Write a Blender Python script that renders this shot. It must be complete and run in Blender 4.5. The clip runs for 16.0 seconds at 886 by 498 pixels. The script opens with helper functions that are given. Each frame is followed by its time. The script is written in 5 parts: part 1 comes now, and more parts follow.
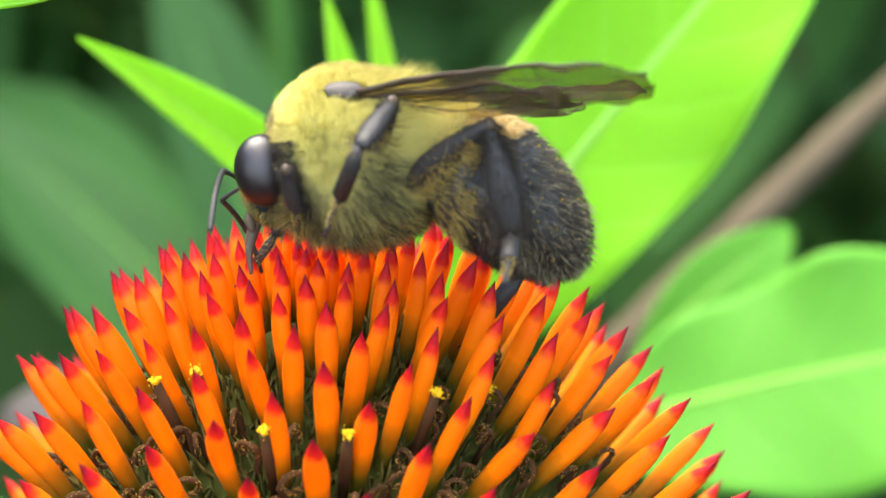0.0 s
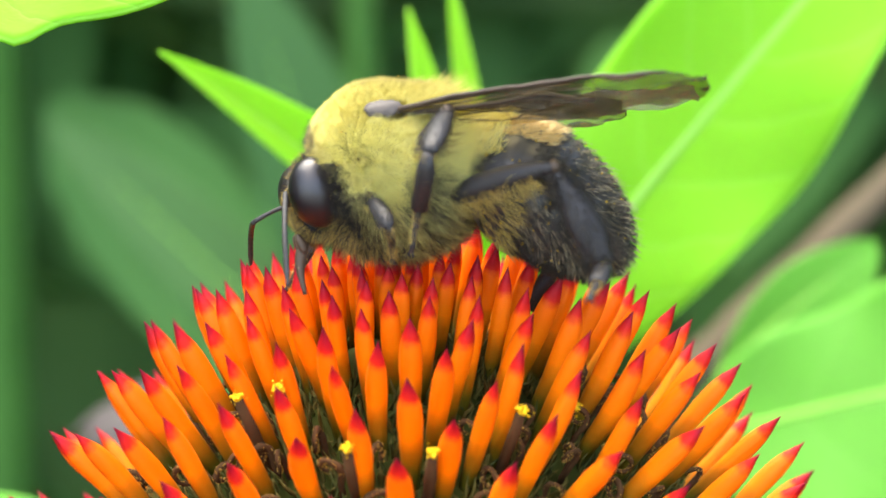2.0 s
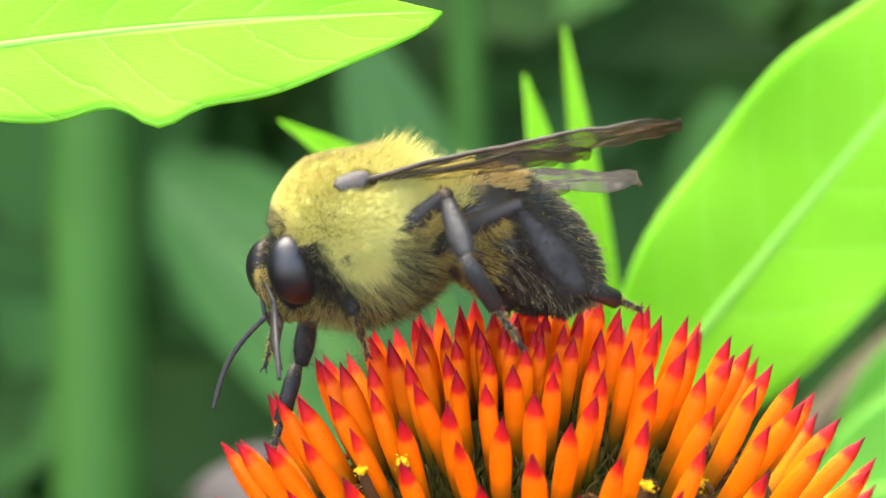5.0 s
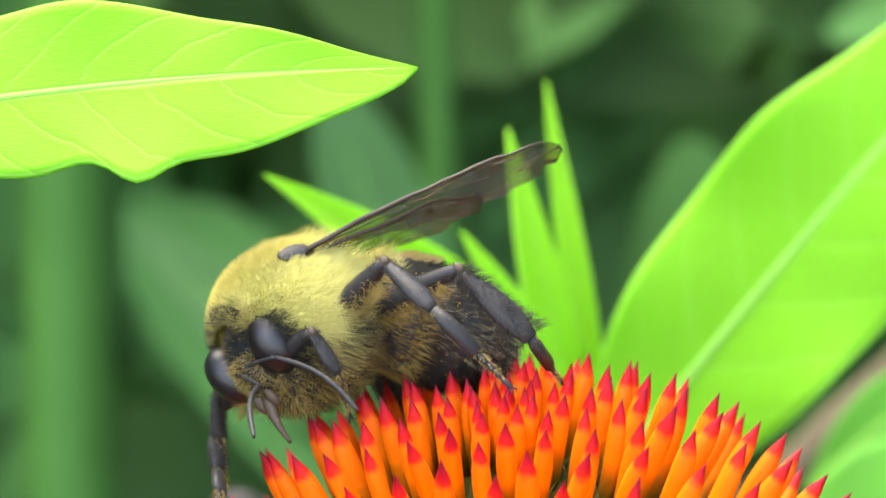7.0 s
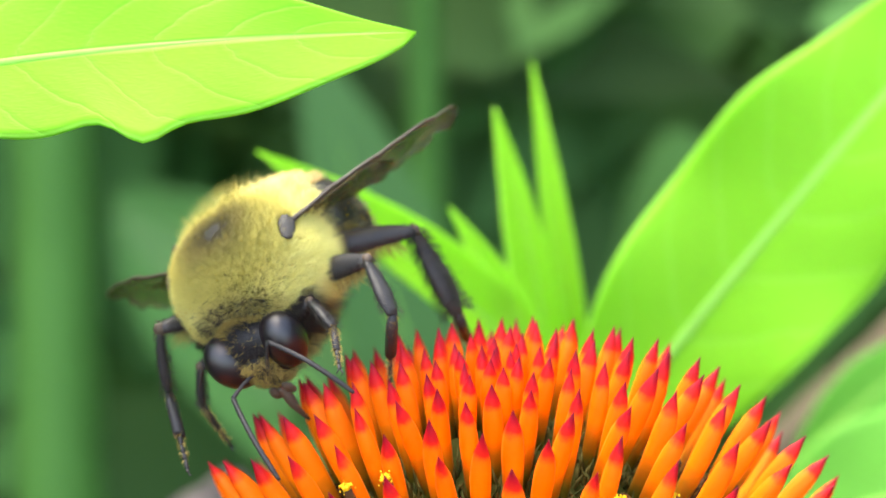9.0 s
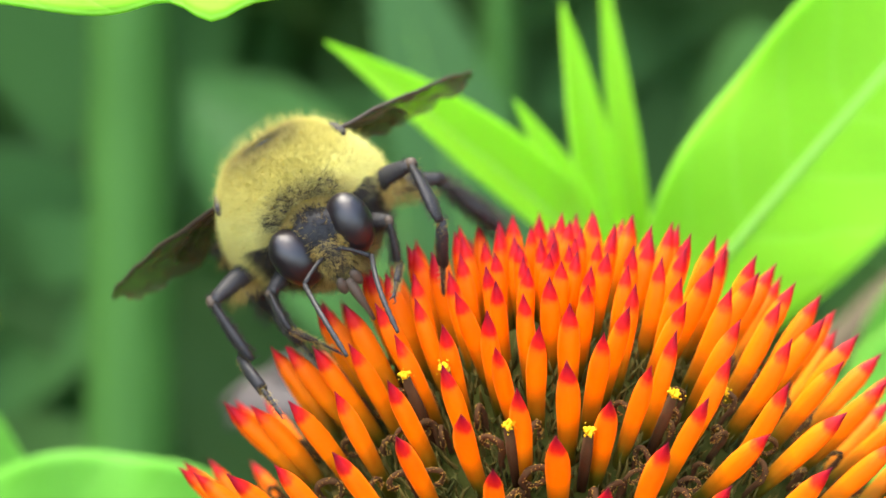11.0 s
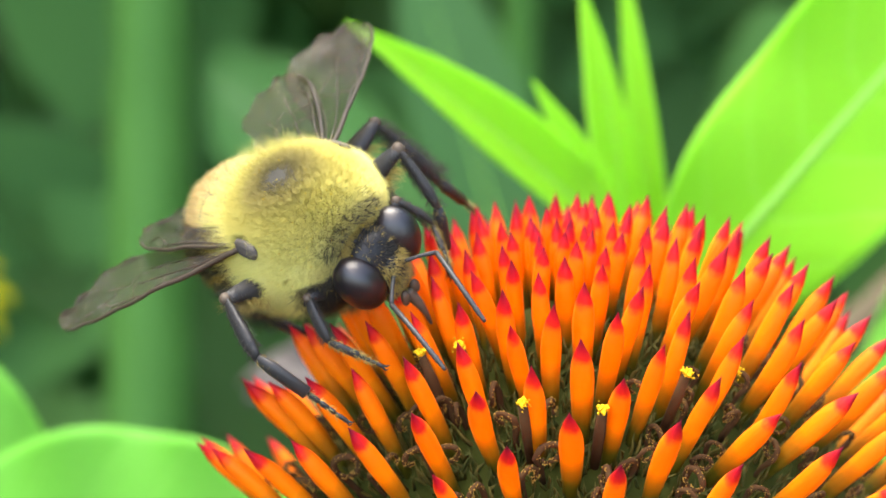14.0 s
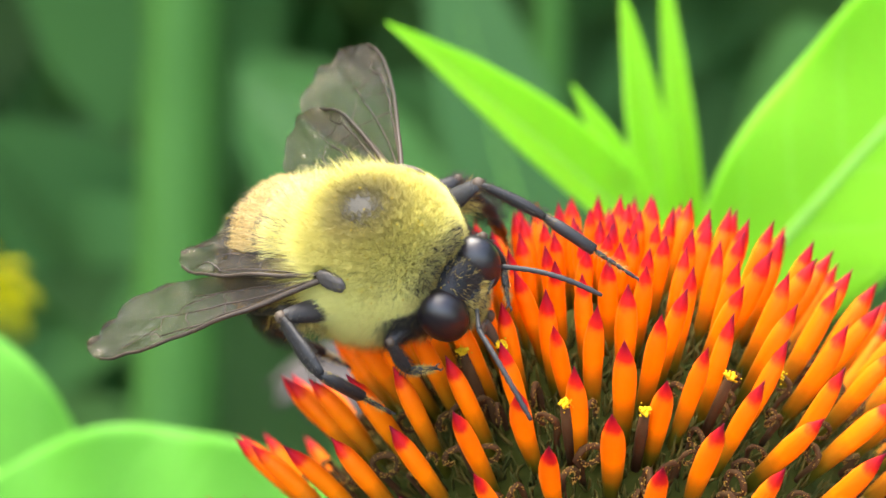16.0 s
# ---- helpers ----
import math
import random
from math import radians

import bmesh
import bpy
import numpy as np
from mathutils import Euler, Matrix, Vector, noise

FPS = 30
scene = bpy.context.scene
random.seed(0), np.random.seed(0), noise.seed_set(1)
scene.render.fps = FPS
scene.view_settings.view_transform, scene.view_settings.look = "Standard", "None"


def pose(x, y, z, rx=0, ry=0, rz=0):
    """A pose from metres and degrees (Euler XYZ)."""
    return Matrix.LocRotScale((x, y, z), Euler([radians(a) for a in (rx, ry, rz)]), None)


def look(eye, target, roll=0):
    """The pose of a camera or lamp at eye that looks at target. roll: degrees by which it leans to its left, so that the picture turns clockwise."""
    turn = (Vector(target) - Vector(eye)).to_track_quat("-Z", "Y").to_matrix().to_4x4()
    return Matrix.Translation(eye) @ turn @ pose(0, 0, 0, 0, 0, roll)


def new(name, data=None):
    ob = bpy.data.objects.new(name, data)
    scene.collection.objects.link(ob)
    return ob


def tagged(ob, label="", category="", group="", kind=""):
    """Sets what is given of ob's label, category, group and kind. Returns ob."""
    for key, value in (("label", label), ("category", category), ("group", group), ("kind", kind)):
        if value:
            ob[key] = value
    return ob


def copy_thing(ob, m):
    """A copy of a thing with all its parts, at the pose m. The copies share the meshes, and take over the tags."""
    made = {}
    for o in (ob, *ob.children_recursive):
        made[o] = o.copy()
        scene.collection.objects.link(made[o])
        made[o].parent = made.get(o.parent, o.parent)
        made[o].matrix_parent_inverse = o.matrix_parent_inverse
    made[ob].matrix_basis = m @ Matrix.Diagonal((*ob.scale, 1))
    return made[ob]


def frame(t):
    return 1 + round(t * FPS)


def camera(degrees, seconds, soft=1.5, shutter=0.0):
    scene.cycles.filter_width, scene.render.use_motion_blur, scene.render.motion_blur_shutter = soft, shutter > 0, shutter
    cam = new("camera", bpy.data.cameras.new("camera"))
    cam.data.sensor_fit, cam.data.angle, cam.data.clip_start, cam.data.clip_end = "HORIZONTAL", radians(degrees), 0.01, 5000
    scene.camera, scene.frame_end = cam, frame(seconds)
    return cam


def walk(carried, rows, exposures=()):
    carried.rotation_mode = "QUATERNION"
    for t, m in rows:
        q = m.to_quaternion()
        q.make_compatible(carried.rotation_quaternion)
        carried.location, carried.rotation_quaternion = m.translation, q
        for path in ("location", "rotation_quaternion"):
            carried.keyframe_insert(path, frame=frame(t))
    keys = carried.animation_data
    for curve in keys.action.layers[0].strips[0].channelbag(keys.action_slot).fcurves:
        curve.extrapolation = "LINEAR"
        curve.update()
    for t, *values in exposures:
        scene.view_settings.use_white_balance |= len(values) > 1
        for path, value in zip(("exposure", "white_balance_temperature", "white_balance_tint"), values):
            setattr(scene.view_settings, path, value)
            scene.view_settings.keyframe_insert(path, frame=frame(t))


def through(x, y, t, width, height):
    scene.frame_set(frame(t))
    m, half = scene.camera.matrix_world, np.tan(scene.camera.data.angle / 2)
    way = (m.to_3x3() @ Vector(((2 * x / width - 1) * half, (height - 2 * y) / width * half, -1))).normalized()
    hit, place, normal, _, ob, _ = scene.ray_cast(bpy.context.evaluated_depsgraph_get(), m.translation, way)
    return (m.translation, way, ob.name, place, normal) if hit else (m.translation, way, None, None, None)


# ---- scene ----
# Sizes below are in millimetres unless said otherwise; MM turns them into metres.
MM = 0.001
cam = camera(20.0, 16.0, soft=1.5)
cam.data.dof.use_dof = True
cam.data.dof.focus_distance = 0.107
cam.data.dof.aperture_fstop = 56
walk(cam, [
    (0, pose(0.00019, -0.10246, 0.03521, 70.789, -0.180, -3.062)),
    (0.5, pose(0.00010, -0.10186, 0.03523, 70.998, -0.230, -2.361)),
    (1, pose(0.00024, -0.10237, 0.03509, 71.027, -0.001, -2.269)),
    (1.5, pose(0.00000, -0.10178, 0.03490, 71.196, 0.000, -2.416)),
    (2, pose(-0.00010, -0.10105, 0.03473, 71.142, 0.291, -1.374)),
    (2.5, pose(0.00003, -0.10159, 0.03478, 70.908, 0.311, -1.387)),
    (3, pose(-0.00033, -0.10103, 0.03491, 71.693, -0.008, -1.429)),
    (3.5, pose(-0.00059, -0.10050, 0.03490, 72.624, 0.365, -0.369)),
    (4, pose(-0.00126, -0.10035, 0.03479, 72.805, 1.059, 0.519)),
    (4.2, pose(-0.00088, -0.10079, 0.03495, 72.454, 1.004, 0.744)),
    (6.3, pose(-0.00135, -0.10101, 0.03600, 72.321, 0.852, 0.943)),
    (6.5, pose(-0.00025, -0.10234, 0.03599, 73.255, 0.857, 1.129)),
    (7, pose(-0.00224, -0.10168, 0.03689, 73.189, 0.738, 0.023)),
    (7.5, pose(-0.00131, -0.10214, 0.03827, 73.917, 0.287, 0.422)),
    (8, pose(-0.00231, -0.10290, 0.03677, 74.814, 1.250, 0.300)),
    (8.5, pose(-0.00239, -0.10264, 0.03835, 74.080, 0.037, 0.542)),
    (9, pose(-0.00223, -0.10488, 0.03640, 73.154, 0.641, -0.222)),
    (9.5, pose(-0.00141, -0.10521, 0.03721, 72.694, 0.229, 0.172)),
    (10, pose(-0.00289, -0.10476, 0.03657, 71.613, 0.082, -0.298)),
    (10.2, pose(-0.00165, -0.10592, 0.03699, 71.380, -0.274, 0.542)),
    (12.3, pose(-0.00246, -0.10681, 0.03731, 69.726, 0.449, 2.367)),
    (12.5, pose(-0.00300, -0.10673, 0.03733, 69.692, 0.344, 2.444)),
    (13, pose(-0.00195, -0.10785, 0.03690, 69.742, 0.607, 2.822)),
    (13.5, pose(-0.00023, -0.10852, 0.03695, 69.997, 0.677, 3.456)),
    (14, pose(-0.00146, -0.10766, 0.03749, 70.170, -0.088, 2.271)),
    (14.5, pose(-0.00228, -0.10761, 0.03687, 70.111, -0.311, 2.507)),
    (15, pose(-0.00290, -0.10736, 0.03701, 70.236, -0.461, 2.790)),
    (15.5, pose(-0.00228, -0.10785, 0.03697, 70.349, -0.402, 3.320)),
    (16, pose(-0.00244, -0.10766, 0.03690, 70.419, -0.802, 3.035)),
], exposures=[(0, 2.58, 7250, 10), (10, 2.58, 7250, 10), (12.5, 2.67, 7250, 10), (16, 2.67, 7250, 10)])

# ---- world, sun, exposure ----
world = bpy.data.worlds.new("world")
scene.world = world
world.use_nodes = True
wn = world.node_tree
sky = wn.nodes.new("ShaderNodeTexSky")
sky.sky_type, sky.sun_disc = "NISHITA", False
sky.sun_elevation, sky.sun_rotation = radians(62), radians(200)
wn.links.new(sky.outputs["Color"], wn.nodes["Background"].inputs["Color"])
wn.nodes["Background"].inputs["Strength"].default_value = 0.15
sun_data = bpy.data.lights.new("sun", "SUN")
sun_data.energy, sun_data.angle, sun_data.color = 2.4, radians(48), (1.0, 0.96, 0.88)
sun = new("sun", sun_data)
sun.matrix_world = look((-0.25, 0.35, 1.0), (0, 0, 0))


# ---- materials ----
class Nodes:
    """A short way to write a node material."""

    def __init__(self, name):
        self.m = bpy.data.materials.new(name)
        self.m.use_nodes = True
        self.t = self.m.node_tree
        self.b = self.t.nodes["Principled BSDF"]
        self.out = self.t.nodes["Material Output"]

    def add(self, kind, **values):
        n = self.t.nodes.new("ShaderNode" + kind)
        for k, v in values.items():
            n.inputs[k].default_value = v
        return n

    def link(self, a, b):
        self.t.links.new(a, b)

    def coord(self, which="Object"):
        return self.add("TexCoord").outputs[which]

    def noise(self, scale, detail=3.0, rough=0.55, coord=None, stretch=None):
        n = self.add("TexNoise", Scale=scale, Detail=detail, Roughness=rough)
        c = coord or self.coord()
        if stretch:
            mp = self.add("Mapping", Scale=stretch)
            self.link(c, mp.inputs["Vector"])
            c = mp.outputs["Vector"]
        self.link(c, n.inputs["Vector"])
        return n.outputs["Fac"]

    def ramp(self, fac, stops):
        r = self.t.nodes.new("ShaderNodeValToRGB")
        e = r.color_ramp.elements
        while len(e) < len(stops):
            e.new(0.5)
        for el, (p, c) in zip(e, stops):
            el.position, el.color = p, (*c, 1)
        self.link(fac, r.inputs["Fac"])
        return r.outputs["Color"]

    def mix(self, fac, a, b, mode="MIX"):
        n = self.t.nodes.new("ShaderNodeMix")
        n.data_type, n.blend_type = "RGBA", mode
        for sock, v in ((n.inputs[0], fac), (n.inputs[6], a), (n.inputs[7], b)):
            if isinstance(v, (int, float)):
                sock.default_value = v
            elif isinstance(v, tuple):
                sock.default_value = (*v, 1)
            else:
                self.link(v, sock)
        return n.outputs[2]

    def math(self, op, a, b=0.0, clamp=False):
        n = self.t.nodes.new("ShaderNodeMath")
        n.operation, n.use_clamp = op, clamp
        for sock, v in ((n.inputs[0], a), (n.inputs[1], b)):
            if isinstance(v, (int, float)):
                sock.default_value = v
            else:
                self.link(v, sock)
        return n.outputs[0]

    def bump(self, height, distance, strength=0.6):
        n = self.add("Bump", Distance=distance, Strength=strength)
        self.link(height, n.inputs["Height"])
        self.link(n.outputs["Normal"], self.b.inputs["Normal"])

    def done(self, color=None, rough=None, **values):
        if color is not None:
            if isinstance(color, tuple):
                self.b.inputs["Base Color"].default_value = (*color, 1)
            else:
                self.link(color, self.b.inputs["Base Color"])
        if rough is not None:
            if isinstance(rough, (int, float)):
                self.b.inputs["Roughness"].default_value = rough
            else:
                self.link(rough, self.b.inputs["Roughness"])
        for k, v in values.items():
            self.b.inputs[k.replace("_", " ")].default_value = v
        return self.m

    def see_through(self, amount, color):
        """Lets light shine through, as a leaf or petal does."""
        tr = self.add("BsdfTranslucent")
        if isinstance(color, tuple):
            tr.inputs["Color"].default_value = (*color, 1)
        else:
            self.link(color, tr.inputs["Color"])
        mx = self.add("MixShader")
        mx.inputs[0].default_value = amount
        self.link(self.b.outputs[0], mx.inputs[1])
        self.link(tr.outputs[0], mx.inputs[2])
        self.link(mx.outputs[0], self.out.inputs["Surface"])
        return self.m


def floret_material(name="floret_orange", red=0.0):
    """red moves the start of the crimson tip down the floret."""
    k = Nodes(name)
    sep = k.add("SeparateXYZ")
    k.link(k.coord(), sep.inputs[0])
    h = k.math("MULTIPLY", sep.outputs["Z"], 1 / (FLORET_LEN * MM))
    wob = k.noise(1400, 3)
    rnd = k.add("ObjectInfo").outputs["Random"]
    h2 = k.math("ADD", h, k.math("MULTIPLY", k.math("SUBTRACT", wob, 0.5), 0.10))
    h2 = k.math("ADD", h2, k.math("MULTIPLY", k.math("SUBTRACT", rnd, 0.5), 0.05))
    col = k.ramp(h2, [(0.0, (0.030, 0.040, 0.004)), (0.24, (0.085, 0.075, 0.004)), (0.42, (0.46, 0.15, 0.004)),
                      (0.56, (0.93, 0.24, 0.004)), (0.825 - red, (0.93, 0.165, 0.004)), (0.88 - red, (0.62, 0.016, 0.008)), (0.925 - red * 0.6, (0.42, 0.003, 0.014)), (1.0, (0.15, 0.002, 0.018))])
    streak = k.noise(1.0, 4, 0.6, stretch=(5200, 5200, 500))
    col = k.mix(k.math("MULTIPLY", streak, 0.35), col, k.mix(1.0, col, (1.0, 0.72, 0.35), "MULTIPLY"))
    col = k.mix(k.math("MULTIPLY", rnd, 0.30), col, k.mix(1.0, col, (1.0, 1.25, 0.9), "MULTIPLY"))
    k.bump(streak, 0.00006, 0.5)
    k.done(col, k.math("ADD", 0.46, k.math("MULTIPLY", wob, 0.2)), Specular_IOR_Level=0.22)
    return k.see_through(0.22, col)


def leaf_material(name, green, vein, side_step=0.11, dark=0.82, through=0.5):
    k = Nodes(name)
    uv = k.coord("UV")
    sep = k.add("SeparateXYZ")
    k.link(uv, sep.inputs[0])
    u = k.math("ABSOLUTE", k.math("SUBTRACT", k.math("MULTIPLY", sep.outputs["X"], 2.0), 1.0))
    wob = k.noise(9, 3, coord=uv)
    along = k.math("ADD", sep.outputs["Y"], k.math("MULTIPLY", k.math("POWER", u, 1.4), -0.16))
    along = k.math("ADD", along, k.math("MULTIPLY", wob, 0.035))
    saw = k.math("ABSOLUTE", k.math("SUBTRACT", k.math("FRACT", k.math("DIVIDE", along, side_step)), 0.5))
    side = k.ramp(saw, [(0.0, (1, 1, 1)), (0.035, (0.4, 0.4, 0.4)), (0.10, (0, 0, 0))])
    mid = k.ramp(u, [(0.0, (1, 1, 1)), (0.03, (0.8, 0.8, 0.8)), (0.065, (0, 0, 0))])
    rim = k.ramp(u, [(0.955, (0, 0, 0)), (0.99, (0.55, 0.55, 0.55))])
    blot = k.noise(320, 4)
    fine = k.noise(3600, 3)
    cell = k.add("TexVoronoi", Scale=42.0)
    cell.feature = "DISTANCE_TO_EDGE"
    k.link(uv, cell.inputs["Vector"])
    col = k.mix(blot, tuple(c * dark for c in green), green)
    col = k.mix(k.math("MULTIPLY", fine, 0.35), col, tuple(min(1, c * 1.35) for c in green))
    col = k.mix(k.math("MULTIPLY", side, 0.20), col, vein)
    col = k.mix(mid, col, vein)
    col = k.mix(rim, col, tuple(min(1, c * 1.25) for c in vein))
    hgt = k.math("SUBTRACT", k.math("ADD", k.math("MULTIPLY", cell.outputs["Distance"], 0.25), k.math("MULTIPLY", blot, 0.5)), k.math("ADD", k.math("MULTIPLY", side, 0.5), mid))
    k.bump(hgt, 0.0002, 0.4)
    k.done(col, k.math("ADD", 0.52, k.math("MULTIPLY", blot, 0.2)), Specular_IOR_Level=0.22)
    return k.see_through(through, col)


def fur_material(name, a, b, tip_rough=0.6, through=0.25):
    k = Nodes(name)
    isl = k.add("NewGeometry").outputs["Random Per Island"]
    big = k.noise(420, 2)
    col = k.mix(isl, a, b)
    col = k.mix(k.math("MULTIPLY", big, 0.30), col, k.mix(1.0, col, (0.75, 0.68, 0.55), "MULTIPLY"))
    k.done(col, tip_rough, Specular_IOR_Level=0.25)
    return k.see_through(through, col)


def thorax_fur_material():
    """Yellow fur: olive and brown round the bald patch, tan towards the head, pale yellow on the sides and behind. The
    darker middle and lighter rim also put the body's shading into the colour.
    """
    k = Nodes("fur_thorax")
    isl = k.add("NewGeometry").outputs["Random Per Island"]

    def distance(at, size):
        mp = k.add("Mapping", Location=tuple(-c * q for c, q in zip(at, size)), Scale=tuple(1000 * q for q in size))
        k.link(k.coord(), mp.inputs["Vector"])
        n = k.t.nodes.new("ShaderNodeVectorMath")
        n.operation = "LENGTH"
        k.link(mp.outputs["Vector"], n.inputs[0])
        return n.outputs["Value"]

    wob = k.math("MULTIPLY", k.math("SUBTRACT", k.noise(900, 3), 0.5), 0.9)
    spot = k.math("MULTIPLY", k.math("ADD", distance((-0.25, 0.0, 3.3), (1.0, 1.0, 0.7)), wob), 0.2)
    col = k.ramp(spot, [(0.16, (0.19, 0.158, 0.058)), (0.33, (0.37, 0.315, 0.095)), (0.48, (0.60, 0.53, 0.145)), (0.64, (0.74, 0.67, 0.20)), (0.82, (0.93, 0.88, 0.34))])
    front = k.math("MULTIPLY", k.math("ADD", distance((3.9, 0.0, -1.4), (1.0, 0.9, 1.0)), wob), 0.2)
    col = k.mix(k.ramp(front, [(0.50, (0.8, 0.8, 0.8)), (0.68, (0, 0, 0))]), col, (0.56, 0.47, 0.16))
    col = k.mix(isl, k.mix(1.0, col, (0.88, 0.87, 0.82), "MULTIPLY"), k.mix(1.0, col, (1.04, 1.04, 1.10), "MULTIPLY"))
    k.done(col, 0.6, Specular_IOR_Level=0.2)
    return k.see_through(0.42, col)


def chitin_material(name, base, rough, bump=0.00003, scale=5000, dust=0.25, dust_color=(0.22, 0.17, 0.09), shine=0.3):
    k = Nodes(name)
    n1, n2 = k.noise(scale, 4), k.noise(scale * 0.12, 3)
    col = k.mix(n2, base, tuple(c * 1.9 + 0.004 for c in base))
    spot = k.ramp(n1, [(0.64, (0, 0, 0)), (0.72, (1, 1, 1))])
    col = k.mix(k.math("MULTIPLY", spot, dust), col, dust_color)
    k.bump(n1, bump, 0.6)
    return k.done(col, k.math("ADD", rough, k.math("MULTIPLY", n2, 0.22)), Specular_IOR_Level=shine)


def plain_material(name, a, b, rough=0.6, scale=800, bump=0.0001, through=0.0):
    k = Nodes(name)
    n1, n2 = k.noise(scale, 4), k.noise(scale * 0.15, 3)
    col = k.mix(n2, a, b)
    col = k.mix(k.math("MULTIPLY", n1, 0.4), col, tuple(c * 0.6 for c in a))
    k.bump(n1, bump, 0.5)
    k.done(col, rough, Specular_IOR_Level=0.12)
    return k.see_through(through, col) if through else k.m


def wing_material():
    """Smoky membrane: thin, clear where it is pale, with a sheen on its wrinkles."""
    k = Nodes("wing_membrane")
    uv = k.coord("UV")
    n1, n2 = k.noise(420, 3), k.noise(1.0, 3, 0.5, coord=uv, stretch=(9, 26, 1))
    tint = k.mix(n1, (0.68, 0.63, 0.46), (0.90, 0.86, 0.70))
    clear = k.add("BsdfTransparent")
    k.link(tint, clear.inputs["Color"])
    k.bump(k.math("ADD", k.math("MULTIPLY", n1, 0.4), n2), 0.0009, 0.95)
    k.done(k.mix(n2, (0.10, 0.088, 0.075), (0.32, 0.285, 0.27)), 0.26, Specular_IOR_Level=1.0, Metallic=0.55)
    mx = k.add("MixShader")
    k.link(k.math("ADD", 0.20, k.math("MULTIPLY", n1, 0.16)), mx.inputs[0])
    k.link(clear.outputs[0], mx.inputs[1])
    k.link(k.b.outputs[0], mx.inputs[2])
    k.link(mx.outputs[0], k.out.inputs["Surface"])
    return k.m


def eye_material():
    k = Nodes("compound_eye")
    cell = k.add("TexVoronoi", Scale=26000.0)
    k.link(k.coord(), cell.inputs["Vector"])
    n = k.noise(700, 2)
    col = k.mix(n, (0.004, 0.004, 0.006), (0.012, 0.007, 0.008))
    k.bump(cell.outputs["Distance"], 0.000012, 0.5)
    return k.done(col, 0.36, Specular_IOR_Level=0.55)


FLORET_LEN = 7.2
M_FLORET = floret_material()
M_FLORET_TOP = floret_material("floret_orange_crimson_tip", 0.03)
M_LEAF = leaf_material("leaf_bright_green", (0.205, 0.55, 0.022), (0.32, 0.68, 0.10))
# young sprout leaves: light that upright blades miss is put into a brighter green
M_LEAF_YOUNG_LIT = leaf_material("leaf_young_lit_green", (0.30, 0.68, 0.030), (0.42, 0.76, 0.12), through=0.55)
M_LEAF_PALE = leaf_material("leaf_pale_green", (0.100, 0.36, 0.035), (0.16, 0.44, 0.075), side_step=0.16)
M_LEAF_MID = leaf_material("leaf_mid_green", (0.044, 0.130, 0.032), (0.054, 0.152, 0.040), through=0.25)
M_STALK_FAR = plain_material("stalk_mid_green", (0.042, 0.130, 0.022), (0.058, 0.172, 0.034), 0.6, 40, 0.0004, 0.15)
M_TWIG = plain_material("twig_brown", (0.07, 0.055, 0.033), (0.10, 0.08, 0.05), 0.8, 300, 0.0004)
M_RIB = plain_material("midrib_pale", (0.27, 0.60, 0.09), (0.33, 0.66, 0.13), 0.5, 900, 0.0001, 0.35)
M_STEM = plain_material("stem_green", (0.10, 0.22, 0.03), (0.14, 0.28, 0.05), 0.5, 900, 0.0001, 0.1)
M_SOIL = plain_material("soil_dark", (0.016, 0.013, 0.008), (0.03, 0.024, 0.014), 0.9, 60, 0.004)
M_CONE = plain_material("receptacle_green", (0.020, 0.028, 0.003), (0.042, 0.046, 0.005), 0.85, 2200, 0.00015)
M_CURL = plain_material("withered_brown", (0.040, 0.019, 0.008), (0.095, 0.048, 0.018), 0.95, 6000, 0.00008)
M_CURL_BEAD = plain_material("gold_brown_grains", (0.30, 0.17, 0.03), (0.42, 0.25, 0.05), 0.7, 9000, 0.00003)
M_POLLEN = plain_material("pollen_yellow", (0.60, 0.36, 0.010), (0.78, 0.52, 0.02), 0.75, 9000, 0.00004, 0.1)
M_PETAL = plain_material("petal_mauve", (0.060, 0.052, 0.050), (0.085, 0.074, 0.072), 0.6, 500, 0.0002, 0.2)
M_YELLOW = plain_material("petal_yellow", (0.62, 0.56, 0.010), (0.74, 0.68, 0.015), 0.6, 300, 0.0003, 0.3)
M_FUR_THORAX = thorax_fur_material()
M_FUR_PALE = fur_material("fur_pale_yellow", (0.84, 0.75, 0.25), (0.95, 0.90, 0.45), through=0.35)
M_FUR_TAN = fur_material("fur_tan", (0.34, 0.24, 0.06), (0.60, 0.46, 0.15))
M_FUR_ORANGE = fur_material("fur_orange", (0.64, 0.43, 0.16), (0.82, 0.66, 0.33))
M_FUR_GREY = fur_material("fur_grey", (0.20, 0.17, 0.10), (0.42, 0.37, 0.24), 0.5, 0.1)
M_FUR_BLACK = fur_material("fur_black", (0.010, 0.009, 0.008), (0.045, 0.038, 0.03), 0.45, 0.0)
M_FUR_BASE = plain_material("skin_under_fur", (0.14, 0.115, 0.034), (0.20, 0.165, 0.05), 0.8, 2500, 0.0001)
M_BLACK = chitin_material("chitin_black", (0.009, 0.009, 0.010), 0.30, shine=0.15)
M_LEG = chitin_material("chitin_leg", (0.017, 0.016, 0.016), 0.34, 0.00003, 3000, 0.16, shine=0.2)
M_TARSUS = chitin_material("chitin_brown", (0.040, 0.027, 0.017), 0.45, 0.00004, 5000, 0.5)
M_ABDOMEN = chitin_material("chitin_abdomen", (0.017, 0.016, 0.015), 0.30, 0.00005, 3500, 0.30, shine=0.45)
M_BALD = chitin_material("bald_patch", (0.020, 0.018, 0.014), 0.46, 0.00005, 4000, 0.15, (0.2, 0.16, 0.07), 0.16)
